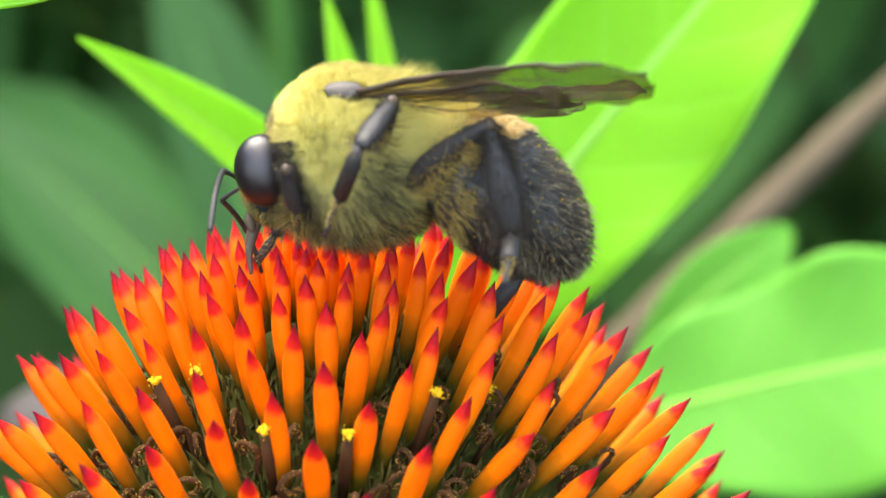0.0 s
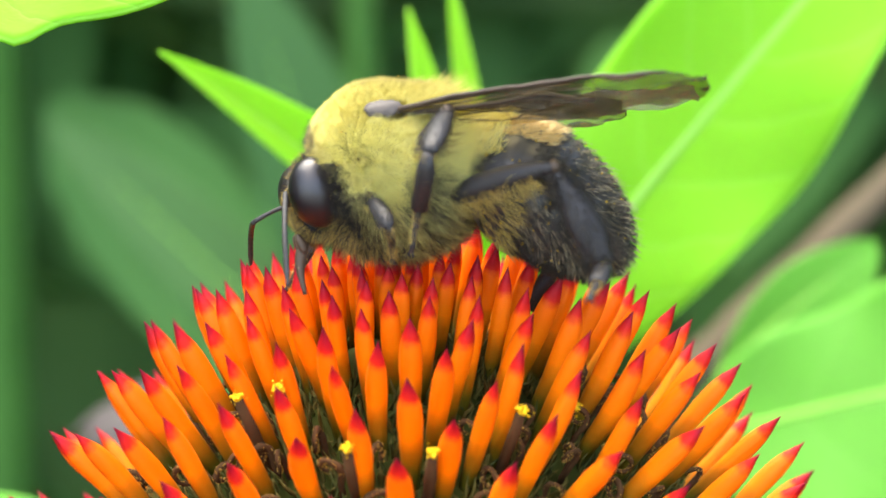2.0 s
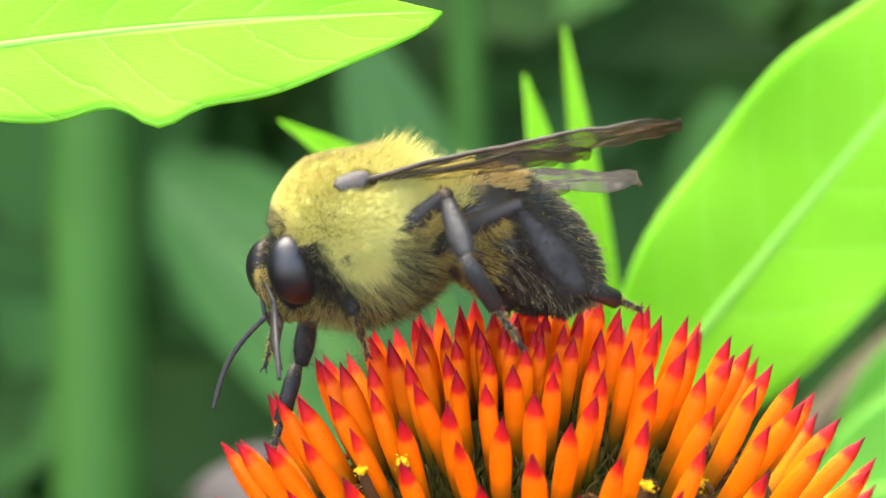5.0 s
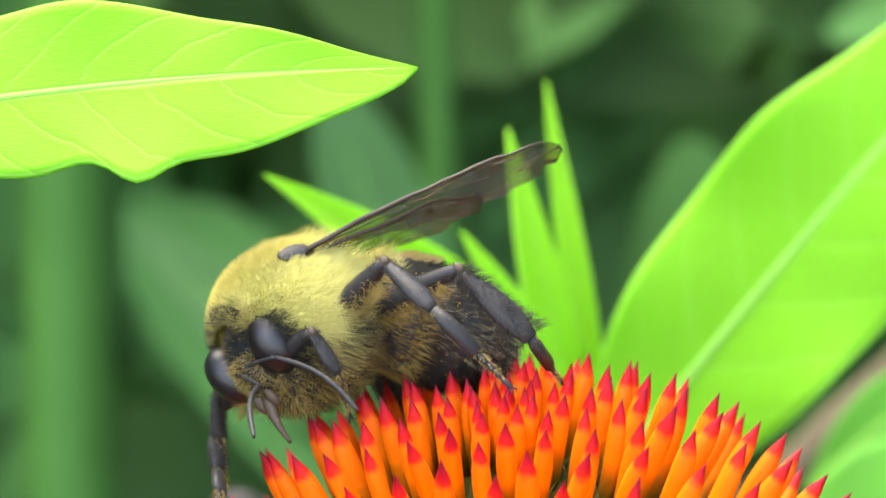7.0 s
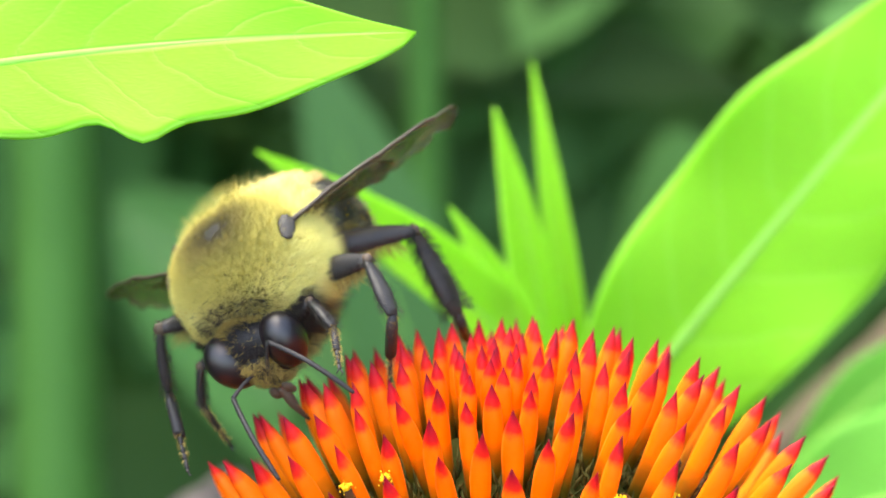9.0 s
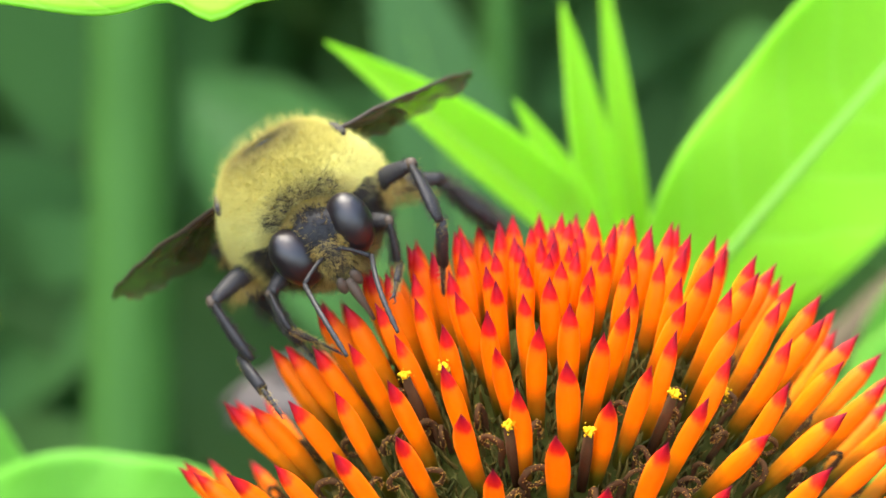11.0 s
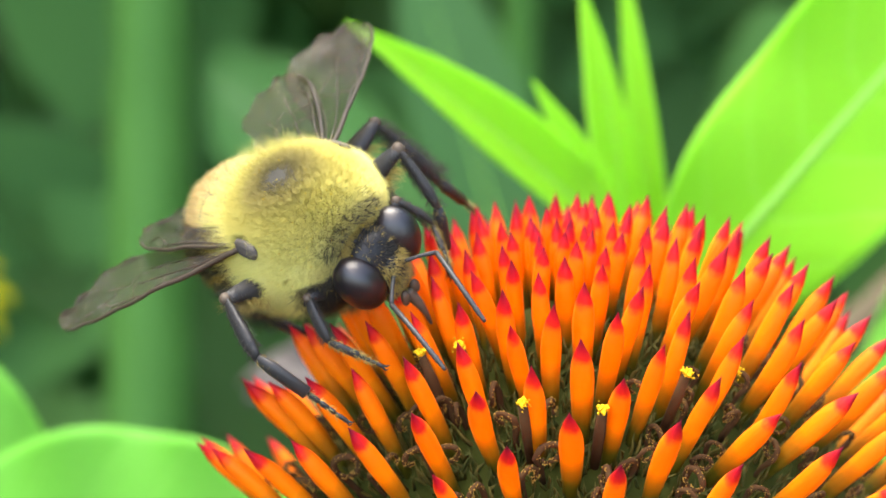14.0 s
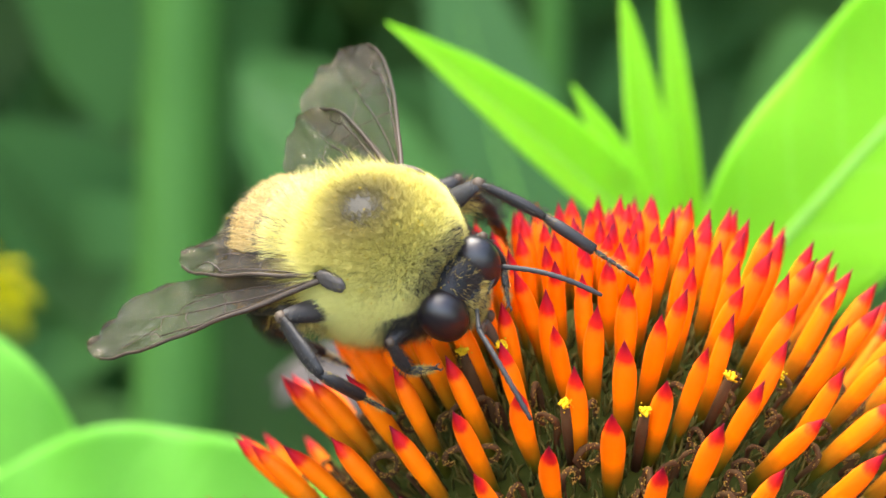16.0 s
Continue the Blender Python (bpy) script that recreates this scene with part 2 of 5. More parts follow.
M_TEGULA = chitin_material("wing_hinge", (0.040, 0.034, 0.030), 0.38, 0.00012, 1800, 0.2, shine=0.22)
M_EYE = eye_material()
M_WING = wing_material()
M_VEIN = chitin_material("wing_vein", (0.026, 0.017, 0.011), 0.35, 0.00002, 6000, 0.2)


# ---- mesh tools (all lengths in millimetres) ----
def part(name, bm, material, parent=None, label="", smooth=True):
    """Links a bmesh, given in millimetres, as one mesh object."""
    bmesh.ops.scale(bm, vec=(MM, MM, MM), verts=bm.verts)
    me = bpy.data.meshes.new(name)
    bm.to_mesh(me)
    bm.free()
    me.materials.append(material)
    if smooth:
        me.polygons.foreach_set("use_smooth", [True] * len(me.polygons))
    ob = new(name, me)
    ob.parent = parent
    return tagged(ob, label) if label else ob


def quick(name, verts, faces, material, parent=None, label="", smooth=True):
    """The same from arrays, for meshes of many small pieces."""
    me = bpy.data.meshes.new(name)
    me.from_pydata((np.asarray(verts) * MM).tolist(), [], faces if isinstance(faces, list) else faces.tolist())
    me.materials.append(material)
    if smooth:
        me.polygons.foreach_set("use_smooth", [True] * len(me.polygons))
    ob = new(name, me)
    ob.parent = parent
    return tagged(ob, label) if label else ob


def empty(name, label, category, at=(0, 0, 0), group="", kind=""):
    ob = new(name)
    ob.empty_display_size = 0.002
    ob.location = Vector(at) * MM
    return tagged(ob, label, category, group, kind)


def frames_along(pts):
    """Side and up vectors along a line of points, turned as little as possible."""
    pts = [Vector(p) for p in pts]
    out, up = [], None
    for i, p in enumerate(pts):
        d = (pts[min(i + 1, len(pts) - 1)] - pts[max(i - 1, 0)]).normalized()
        if up is None:
            up = Vector((0, 0, 1)) if abs(d.z) < 0.9 else Vector((1, 0, 0))
        side = d.cross(up).normalized()
        up = side.cross(d).normalized()
        out.append((p, side, up, d))
    return out


def tube(bm, pts, radii, sides=10, flat=1.0, lumps=0.0, cap=True):
    """A tapering tube along points; flat squeezes it along its up vector."""
    rings = []
    for i, (p, s, u, d) in enumerate(frames_along(pts)):
        r = radii[i] if not isinstance(radii, (int, float)) else radii
        ring = []
        for j in range(sides):
            a = 2 * math.pi * j / sides
            k = r * (1 + lumps * (noise.noise(p * 0.9 + Vector((j * 0.7, i * 0.5, 0)))))
            ring.append(bm.verts.new(p + s * (k * math.cos(a)) + u * (k * flat * math.sin(a))))
        rings.append(ring)
    for a, b in zip(rings, rings[1:]):
        for j in range(sides):
            bm.faces.new((a[j], a[(j + 1) % sides], b[(j + 1) % sides], b[j]))
    if cap:
        bm.faces.new(rings[0][::-1])
        bm.faces.new(rings[-1])
    return bm


def curve_points(ctrl, n):
    """n points on a smooth line through the control points (Catmull-Rom)."""
    c = [Vector(p) for p in ctrl]
    c = [2 * c[0] - c[1], *c, 2 * c[-1] - c[-2]]
    out = []
    for k in range(n):
        x = k / (n - 1) * (len(c) - 3)
        i = min(int(x), len(c) - 4)
        t = x - i
        a, b, d, e = c[i:i + 4]
        out.append(0.5 * ((2 * b) + (d - a) * t + (2 * a - 5 * b + 4 * d - e) * t * t + (3 * b - a - 3 * d + e) * t ** 3))
    return out


def steps(values, n):
    """n values spread smoothly over the given ones."""
    x = np.linspace(0, len(values) - 1, n)
    return np.interp(x, range(len(values)), values).tolist()


def blob(bm, at, radii, turn=(0, 0, 0), seg=24, rings=16, lumps=0.0, freq=0.6, shape=None):
    """A rounded body: an ellipsoid, lumpy or reshaped by a function of its unit vector."""
    m = Matrix.Translation(at) @ Euler([radians(a) for a in turn]).to_matrix().to_4x4()
    made = bmesh.ops.create_uvsphere(bm, u_segments=seg, v_segments=rings, radius=1.0)["verts"]
    for v in made:
        d = v.co.copy()
        k = 1 + lumps * noise.noise(d * freq * 3)
        if shape:
            d = shape(d)
        v.co = m @ Vector((d.x * radii[0] * k, d.y * radii[1] * k, d.z * radii[2] * k))
    return bm


def hair_mesh(P, N, length, width, lean, rng, spread=0.28, droop=0.25, tufts=0, pull=0.55):
    """Arrays of many thin bent hairs, each a closed three-sided spike; tufts draws their tips together in that many bunches."""
    P, N = np.asarray(P, float), np.asarray(N, float)
    n = len(P)
    L = (np.asarray(length) * (0.65 + 0.6 * rng.random(n)))[:, None]
    W = np.asarray(width) * (0.75 + 0.5 * rng.random(n))[:, None]
    d1 = N + np.asarray(lean) + spread * rng.standard_normal((n, 3))
    d1 /= np.linalg.norm(d1, axis=1)[:, None]
    d2 = d1 + np.asarray(lean) * 0.7 + droop * rng.standard_normal((n, 3))
    d2 /= np.linalg.norm(d2, axis=1)[:, None]
    a = np.cross(d1, rng.standard_normal((n, 3)))
    a /= np.linalg.norm(a, axis=1)[:, None]
    b = np.cross(d1, a)
    mid, tip = P + d1 * L * 0.5, P + d1 * L * 0.5 + d2 * L * 0.5
    if tufts and n > tufts:
        seeds = rng.choice(n, tufts, replace=False)
        at = P[seeds]
        half = (at ** 2).sum(1) / 2
        own = np.concatenate([np.argmin(half - q @ at.T, 1) for q in np.array_split(P, n // 1500 + 1)])
        goal = P[seeds][own] + (tip[seeds] - P[seeds])[own] * L / L[seeds][own]
        hold = (pull * rng.uniform(0.5, 1.3, n))[:, None]
        tip = tip + (goal - tip) * hold
        mid = mid + (goal - tip) * hold * 0.3
    V = []
    for base, w in ((P - d1 * 0.05, W), (mid, W * 0.8)):
        for j in range(3):
            V.append(base + w * (a * math.cos(2.094 * j) + b * math.sin(2.094 * j)))
    V = np.stack(V + [tip], 1).reshape(-1, 3)
    o = (np.arange(n) * 7)[:, None]
    quads = np.concatenate([o + np.array([[j, (j + 1) % 3, 3 + (j + 1) % 3, 3 + j]]) for j in range(3)]).tolist()
    tris = np.concatenate([o + np.array([[3 + j, 3 + (j + 1) % 3, 6]]) for j in range(3)]).tolist()
    return V, quads + tris


# ---- ground and distance ----
def make_ground():
    bm = bmesh.new()
    n, half = 24, 60000.0
    grid = [[None] * (n + 1) for _ in range(n + 1)]
    for i in range(n + 1):
        for j in range(n + 1):
            x, y = [math.copysign(abs(2 * k / n - 1) ** 4, 2 * k / n - 1) * half for k in (i, j)]
            grid[i][j] = bm.verts.new((x, y, GROUND + 14 * noise.noise(Vector((x * 0.01, y * 0.01, 0)))))
    for i in range(n):
        for j in range(n):
            bm.faces.new((grid[i][j], grid[i + 1][j], grid[i + 1][j + 1], grid[i][j + 1]))
    tagged(part("ground", bm, M_SOIL), "dark garden soil under the plants", "soil", kind="structure")


GROUND = -480.0
make_ground()


def blade(rng, base, direction, length, width, normal, bend, rows=6):
    """Arrays of one plain leaf, for masses of leaves far behind."""
    d = np.asarray(direction, float)
    d /= np.linalg.norm(d)
    n = np.asarray(normal, float) - d * np.dot(normal, d)
    n /= np.linalg.norm(n)
    s = np.cross(d, n)
    V, Fc = [], []
    for i in range(rows + 1):
        v = i / rows
        c = np.asarray(base) + d * length * v + n * bend * (v - v * v) * 4 - np.array([0, 0, 1]) * length * 0.15 * v * v
        w = 0.5 * width * max(0.02, math.sin(math.pi * min(1, v ** 0.8 * 0.97 + 0.03)) ** 0.8)
        V += [c - s * w + n * w * 0.25, c, c + s * w + n * w * 0.25]
    for i in range(rows):
        a = i * 3
        Fc += [[a, a + 1, a + 4, a + 3], [a + 1, a + 2, a + 5, a + 4]]
    return V, Fc


# gaps in the growth, where only shade shows: x and z at 600 mm behind the flower, and half the width there
GAPS = ((-153, -161, 19), (59, -114, 8), (-166, -155, 14), (-143, -167, 24), (-163, -159, 24))


def make_far_leaves():
    """The mass of leaves and shade behind the flower, out of focus."""
    rng = np.random.default_rng(5)
    V, Fc = [], []
    for _ in range(1500):
        y = rng.uniform(330, 950)
        k = (y + 110) / 110
        base = (rng.uniform(-46, 46) * k, y, rng.uniform(-32, 32) * k - 0.36 * y)
        d = (rng.normal(0, 0.6), rng.normal(-0.2, 0.5), rng.normal(0.3, 0.6))
        mid = np.array(base) + np.array(d) * 35
        s = 707 / (mid[1] + 107)
        closed = any(math.hypot(mid[0] * s - gx, 35 + (mid[2] - 35) * s - gz) < gr + 12 for gx, gz, gr in GAPS)
        v, f = blade(rng, base, d, rng.uniform(50, 140), rng.uniform(16, 46), (rng.normal(0, .4), -0.7, 0.6), rng.uniform(-6, 6))
        if closed:
            continue
        o = len(V)
        V += v
        Fc += [[i + o for i in q] for q in f]
    ob = quick("far_foliage", V, Fc, M_FAR_MASS)
    tagged(ob, "deep green leaves in shade, far behind the flower", "foliage", kind="stuff")


k = Nodes("foliage_mass")
isl = k.add("NewGeometry").outputs["Random Per Island"]
fcol = k.ramp(isl, [(0.0, (0.040, 0.070, 0.024)), (0.25, (0.048, 0.110, 0.032)), (0.5, (0.060, 0.155, 0.044)), (1.0, (0.070, 0.190, 0.054))])
fcol = k.mix(k.math("MULTIPLY", k.noise(60, 3), 0.5), fcol, k.mix(1.0, fcol, (0.6, 0.75, 0.6), "MULTIPLY"))
k.done(fcol, 0.85, Specular_IOR_Level=0.1)
M_FAR_MASS = k.see_through(0.25, fcol)
make_far_leaves()


def make_hedge():
    """Plain growth that closes the view far behind."""
    bm = bmesh.new()
    n = 40
    rows = []
    for i in range(n + 1):
        a = math.pi * (-0.15 + 1.3 * i / n)
        row = []
        for j in range(13):
            r = 1500 + 160 * noise.noise(Vector((i * 0.6, j * 0.6, 3)))
            row.append(bm.verts.new((r * math.cos(a), r * math.sin(a), GROUND - 10 + j * 120)))
        rows.append(row)
    for i in range(n):
        for j in range(12):
            bm.faces.new((rows[i][j], rows[i + 1][j], rows[i + 1][j + 1], rows[i][j + 1]))
    tagged(part("backdrop", bm, M_LEAF_FAR_PLAIN), "dense dark green growth closing the distance", "hedge", kind="structure")


M_LEAF_FAR_PLAIN = plain_material("growth_dark", (0.040, 0.10, 0.034), (0.060, 0.15, 0.045), 0.7, 18, 0.01)
make_hedge()


def make_stalk(name, label, category, ctrl, radii, material, sides=14, group=""):
    bm = bmesh.new()
    tube(bm, curve_points(ctrl, 24), steps(radii, 24), sides, 0.75, 0.12)
    return tagged(part(name, bm, material), label, category, group)


make_stalk("twig", "bare brown twig leaning behind the leaves", "twig", [(24.3, 116.4, -56.0), (30.8, 118.2, -49.9), (43.0, 123.1, -39.9), (55.6, 128.9, -30.5), (75.4, 137.6, -17.6)], [2.3, 2.2, 2.0, 1.7], M_TWIG, group="")
make_stalk("stalk", "broad mid green stalk out of focus", "stalk", [(-56.6, 206.2, -170.7), (-57.5, 228.7, -108.5), (-57.9, 242.7, -69.7), (-58.3, 262.4, -15.2)], [8.6, 8.4, 8.0, 7.6], M_STALK_FAR, group="stalks in the background")
make_stalk("stalk", "mid green stalk out of focus leaning over", "stalk", [(-100.4, 436.4, -222.1), (-60.1, 449.5, -178.3), (-29.3, 459.6, -144.5), (-15.8, 464.1, -129.5)], [16, 15, 12, 6], M_STALK_FAR, group="stalks in the background")
make_stalk("stalk", "thin green stalk out of focus", "stalk", [(-4.5, 292.8, -170.6), (-4.5, 315.5, -95.2), (-5.0, 326.9, -57.5), (-5.4, 341.2, -10.4)], [4.5, 4.5, 4.2, 4.0], M_STALK_FAR, group="stalks in the background")
far_plant = empty("leafy_plant", "mid green plant far behind, out of focus", "plant")
bm = tube(bmesh.new(), curve_points([(-0.1, 268.8, -123.0), (1.9, 270.8, -223.0), (3.9, 274.8, -490.0)], 20), steps([2.0, 3.0, 3.4], 20), 12, 1, 0.1)
part("stem", bm, M_STALK_FAR, far_plant)


def make_far_flower(name, label, at, size, material, petals, tilt, upright=False):
    thing = empty(name, label, "flower", at)
    bm = blob(bmesh.new(), (0, 0, 0), (size * 0.3, size * 0.3, size * 0.22), (0, 0, 0), 16, 10, 0.1)
    part("centre", bm, material, thing)
    for i in range(petals):
        a = 2 * math.pi * i / petals
        bm = bmesh.new()
        d = Vector((math.cos(a), -0.3, math.sin(a)) if upright else (math.cos(a), math.sin(a), tilt)).normalized()
        tube(bm, [d * (size * (0.2 + 0.8 * q)) - Vector((0, 0, size * 0.3 * q * q)) for q in np.linspace(0, 1, 8)], [size * w for w in (0.10, 0.16, 0.2, 0.22, 0.22, 0.2, 0.14, 0.04)], 10, 0.18)
        part("petal", bm, material, thing)
    bm = tube(bmesh.new(), [(2 * q, 3 * q, (GROUND - at[2] - 5) * q) for q in np.linspace(0, 1, 16)], steps([size * 0.08, size * 0.1], 16), 8)
    part("stem", bm, M_STEM, thing)


make_far_flower("yellow_flower", "small yellow flower far behind, out of focus", (-95.0, 270.8, -105.6), 9.5, M_YELLOW, 9, 0.1, True)
make_far_flower("mauve_flower", "faded mauve flower low behind the cone, out of focus", (-21.5, 102.8, -48.5), 7.0, M_PETAL, 10, -0.2)



# ---- the leafy plant behind the flower ----
def leaf(name, material, parent, base, tip, left, right, normal, bend=0.0, fold=0.25, peak=0.9, sharp=1.0, wave=0.0, waves=3.0, seed=0.0, label="", taper=0.0, notch=None, droop=0.0, stalk=0.12):
    """A leaf blade with thickness and a raised midrib; left and right are the half widths either side of the midrib."""
    base, tip = Vector(base), Vector(tip)
    d = (tip - base)
    length = d.length
    d.normalize()
    n = Vector(normal)
    n = (n - d * n.dot(d)).normalized()
    s = d.cross(n)
    rows, cols = 44, 9
    bm = bmesh.new()
    uvl = bm.loops.layers.uv.new("uv")
    top = []
    for i in range(rows + 1):
        v = i / rows
        c = base.lerp(tip, v) + n * (bend * 4 * v * (1 - v)) - Vector((0, 0, 1)) * (droop * v * v)
        prof = math.sin(math.pi * min(1.0, max(0.0, v) ** peak)) ** sharp
        prof = max(prof, 0.03 * (1 - v) + 0.002)
        row = []
        for j in range(-cols, cols + 1):
            u = j / cols
            half = left if u < 0 else right
            if u < 0 and taper:
                half *= math.sin(math.pi * max(v, 0.001) ** 0.75) ** 1.2 / max(prof, 0.02) * (1 - taper) + taper if v < 0.985 else 1.0
            if u > 0 and notch:
                half *= 1 + notch[1] * math.exp(-((v - notch[0]) / 0.045) ** 2) - 0.6 * notch[1] * math.exp(-((v - notch[0] + 0.08) / 0.06) ** 2)
            ripple = wave * abs(u) ** 2 * math.sin(2 * math.pi * (waves * v + seed) + (1.3 if u < 0 else 0)) * math.sin(math.pi * v)
            edge = 1 + 0.05 * noise.noise(Vector((v * 6, seed * 5, 1 if u < 0 else -1))) * abs(u)
            p = c + s * (u * half * prof * edge) + n * (fold * abs(u) ** 1.3 * half * prof + ripple)
            p += n * (0.12 * math.sin(v * 55 + seed * 9 - abs(u) * 6) * abs(u) * (1 - abs(u)) * min(1, half * prof / 3))
            row.append((bm.verts.new(p), (u * 0.5 + 0.5, v)))
        top.append(row)
    for i in range(rows):
        for j in range(2 * cols):
            q = (top[i][j], top[i][j + 1], top[i + 1][j + 1], top[i + 1][j])
            f = bm.faces.new([v for v, _ in q])
            for loop, (_, uv) in zip(f.loops, q):
                loop[uvl].uv = uv
    ob = part(name, bm, material, parent, label)
    mod = ob.modifiers.new("thickness", "SOLIDIFY")
    mod.thickness, mod.offset = 0.00022, 0
    rib = bmesh.new()
    pts = [base.lerp(tip, v) + n * (bend * 4 * v * (1 - v)) - Vector((0, 0, 1)) * (droop * v * v) for v in np.linspace(-stalk * 0.0, 0.97, 22)]
    tube(rib, pts, steps([min(0.45, max(left, right) * 0.07), 0.06], 22), 8)
    part("midrib", rib, M_RIB, ob)
    return ob


leaf("leaf", M_LEAF_MID, far_plant, (-0.1, 268.8, -123.0), (-23.5, 284.5, -46.9), 9, 11, (0.1, -0.8, 0.5), bend=3, fold=0.1, peak=0.9, sharp=0.7, seed=0.2)
leaf("leaf", M_LEAF_MID, far_plant, (-0.0, 272.8, -126.7), (-57.0, 303.0, -79.7), 7, 9, (0.1, -0.8, 0.5), bend=3, fold=0.1, peak=0.9, sharp=0.7, seed=0.8)
plant = empty("leafy_plant", "bright green leafy plant standing behind the coneflower", "plant")
bm = tube(bmesh.new(), curve_points([(5.8, 45.3, -21.5), (6.8, 45.3, -32.5), (8.8, 47.3, -78.5), (11.8, 51.3, -178.5), (17.8, 65.3, -490.0)], 24), steps([0.3, 1.4, 2.2, 3.0], 24), 12, 1, 0.1)
part("stem", bm, M_STEM, plant, "green stem")
leaf("leaf", M_LEAF_YOUNG_LIT, plant, (5.7, 43.3, -18.1), (-12.9, 36.2, -0.2), 1.8, 2.5, (0.1, -0.7, 0.7), bend=1.0, fold=0.3, peak=0.8, sharp=0.9, seed=0.2)
leaf("leaf", M_LEAF_YOUNG_LIT, plant, (4.9, 45.3, -18.5), (1.2, 48.5, -0.8), 1.95, 1.15, (0.3, -0.9, 0.2), bend=0.8, fold=0.35, peak=0.62, sharp=0.8, seed=0.5)
leaf("leaf", M_LEAF_YOUNG_LIT, plant, (6.7, 47.1, -19.2), (3.7, 53.3, 1.1), 0.85, 1.15, (-0.2, -0.9, 0.2), bend=0.5, fold=0.35, peak=0.60, sharp=0.8, seed=0.7)
leaf("leaf", M_LEAF_YOUNG_LIT, plant, (4.3, 41.8, -16.1), (-1.8, 42.9, -5.6), 0.95, 1.05, (0.2, -0.9, 0.3), bend=0.6, fold=0.3, peak=0.8, sharp=0.9, seed=0.9)
leaf("leaf", M_LEAF, plant, (6.0, 41.8, -22.9), (33.7, 45.7, 10.7), 6.7, 7.3, (-0.1, -0.8, 0.6), bend=2.0, fold=0.12, peak=0.85, sharp=0.75, wave=0.8, seed=0.3, label='broad bright green leaf with a pale midrib')
leaf("leaf", M_LEAF_PALE, plant, (20.7, 64.8, -37.2), (59.8, 60.7, -27.6), 8.5, 10.5, (0.0, -0.6, 0.8), bend=2.0, fold=0.1, peak=0.9, sharp=0.6, wave=1.2, seed=0.6, label='pale green leaf out of focus')
leaf("leaf", M_LEAF_PALE, plant, (25.8, 84.8, -40.0), (38.7, 87.7, -29.6), 3.0, 4.5, (0.0, -0.7, 0.7), bend=1.0, fold=0.1, peak=1.1, sharp=0.7, seed=0.1)
left_plant = empty("leafy_plant", "bright green leaf reaching in above the flower", "plant")
leaf("leaf", M_LEAF, left_plant, (-31.8, 4.7, 10.3), (-3.7, 5.5, 12.8), 4.3, 4.5, (0.05, -0.7, 0.7), bend=1.2, fold=0.1, peak=1.1, sharp=0.72, wave=0.35, waves=3.2, seed=0.45, taper=0.15, notch=(0.57, 0.22), label='broad bright green leaf with a wavy edge')
bm = tube(bmesh.new(), curve_points([(-31.8, 4.7, 10.3), (-36.8, 5.7, 10.3), (-44.8, 7.7, -1.7), (-48.8, 7.7, -49.7), (-53.8, 10.7, -490.0)], 30), steps([0.5, 0.9, 1.8, 2.5], 30), 12, 1, 0.1)
part("stem", bm, M_STEM, left_plant, "green stem")
low_plant = empty("leafy_plant", "pale green plant low behind the flower", "plant")
leaf("leaf", M_LEAF_PALE, low_plant, (-32.0, 45.5, -42.7), (-61.7, 57.9, -23.2), 7.0, 7.6, (0.3, -0.7, 0.6), bend=1.0, fold=0.1, peak=0.9, sharp=0.8, wave=0.6, seed=0.15)
leaf("leaf", M_LEAF_PALE, low_plant, (-42.5, 41.3, -40.7), (-13.7, 38.0, -34.4), 8.6, 5.0, (0.1, -0.7, 0.7), bend=1.2, fold=0.1, peak=0.75, sharp=0.6, wave=0.9, seed=0.85)
bm = tube(bmesh.new(), curve_points([(-45.8, 39.5, -45.0), (-46.8, 40.5, -75.0), (-48.8, 45.5, -490.0)], 24), steps([1.0, 1.6, 2.4], 24), 12, 1, 0.1)
part("stem", bm, M_STEM, low_plant, "green stem")



# ---- the coneflower ----
PX = 0.0242
CONE_STEP, CONE_POWER, CONE_FIRST = 13.94027, 0.75585, 0.0049
CONE_PHASE, CONE_TURN = 5.08432, 1
CONE_DROP, CONE_CURVE, CONE_SAG = 172.07146, 2.72422, -18.22981
CONE_ROLL, CONE_RIM, CURL_FIRST = -0.06245, 960.0, 60
LEAN = 40.0


def cone_height(r, a):
    """Height of the rounded cone over its rim; it is fuller on the one side and sags a little to the front."""
    z = -CONE_DROP * (r / 500) ** CONE_CURVE - CONE_SAG * (r / 500) ** 2
    full = 0.0011 * max(0.0, r - 550) ** 2 * max(0.0, -math.cos(a)) ** 2
    return z + full - 9 * (r / 500) ** 2 * max(0.0, -math.sin(a))


def tip_at(n):
    """Tip, radius and outward angle of the n-th floret, by the golden angle on a rounded cone."""
    r = CONE_STEP * (n + CONE_FIRST) ** CONE_POWER * (1 + 0.00678 * n / 200)
    a = CONE_PHASE + CONE_TURN * n * (math.pi * (3 - 5 ** 0.5) + 0.00067)
    r += 0.12 * max(0.0, r - 550) * max(0.0, -math.cos(a))
    return r, a, cone_height(r, a)


def cone_point(r, a, z):
    x, y = r * math.cos(a), r * math.sin(a)
    c, s = math.cos(CONE_ROLL), math.sin(CONE_ROLL)
    return Vector((x * c + z * s, y, -x * s + z * c)) * PX


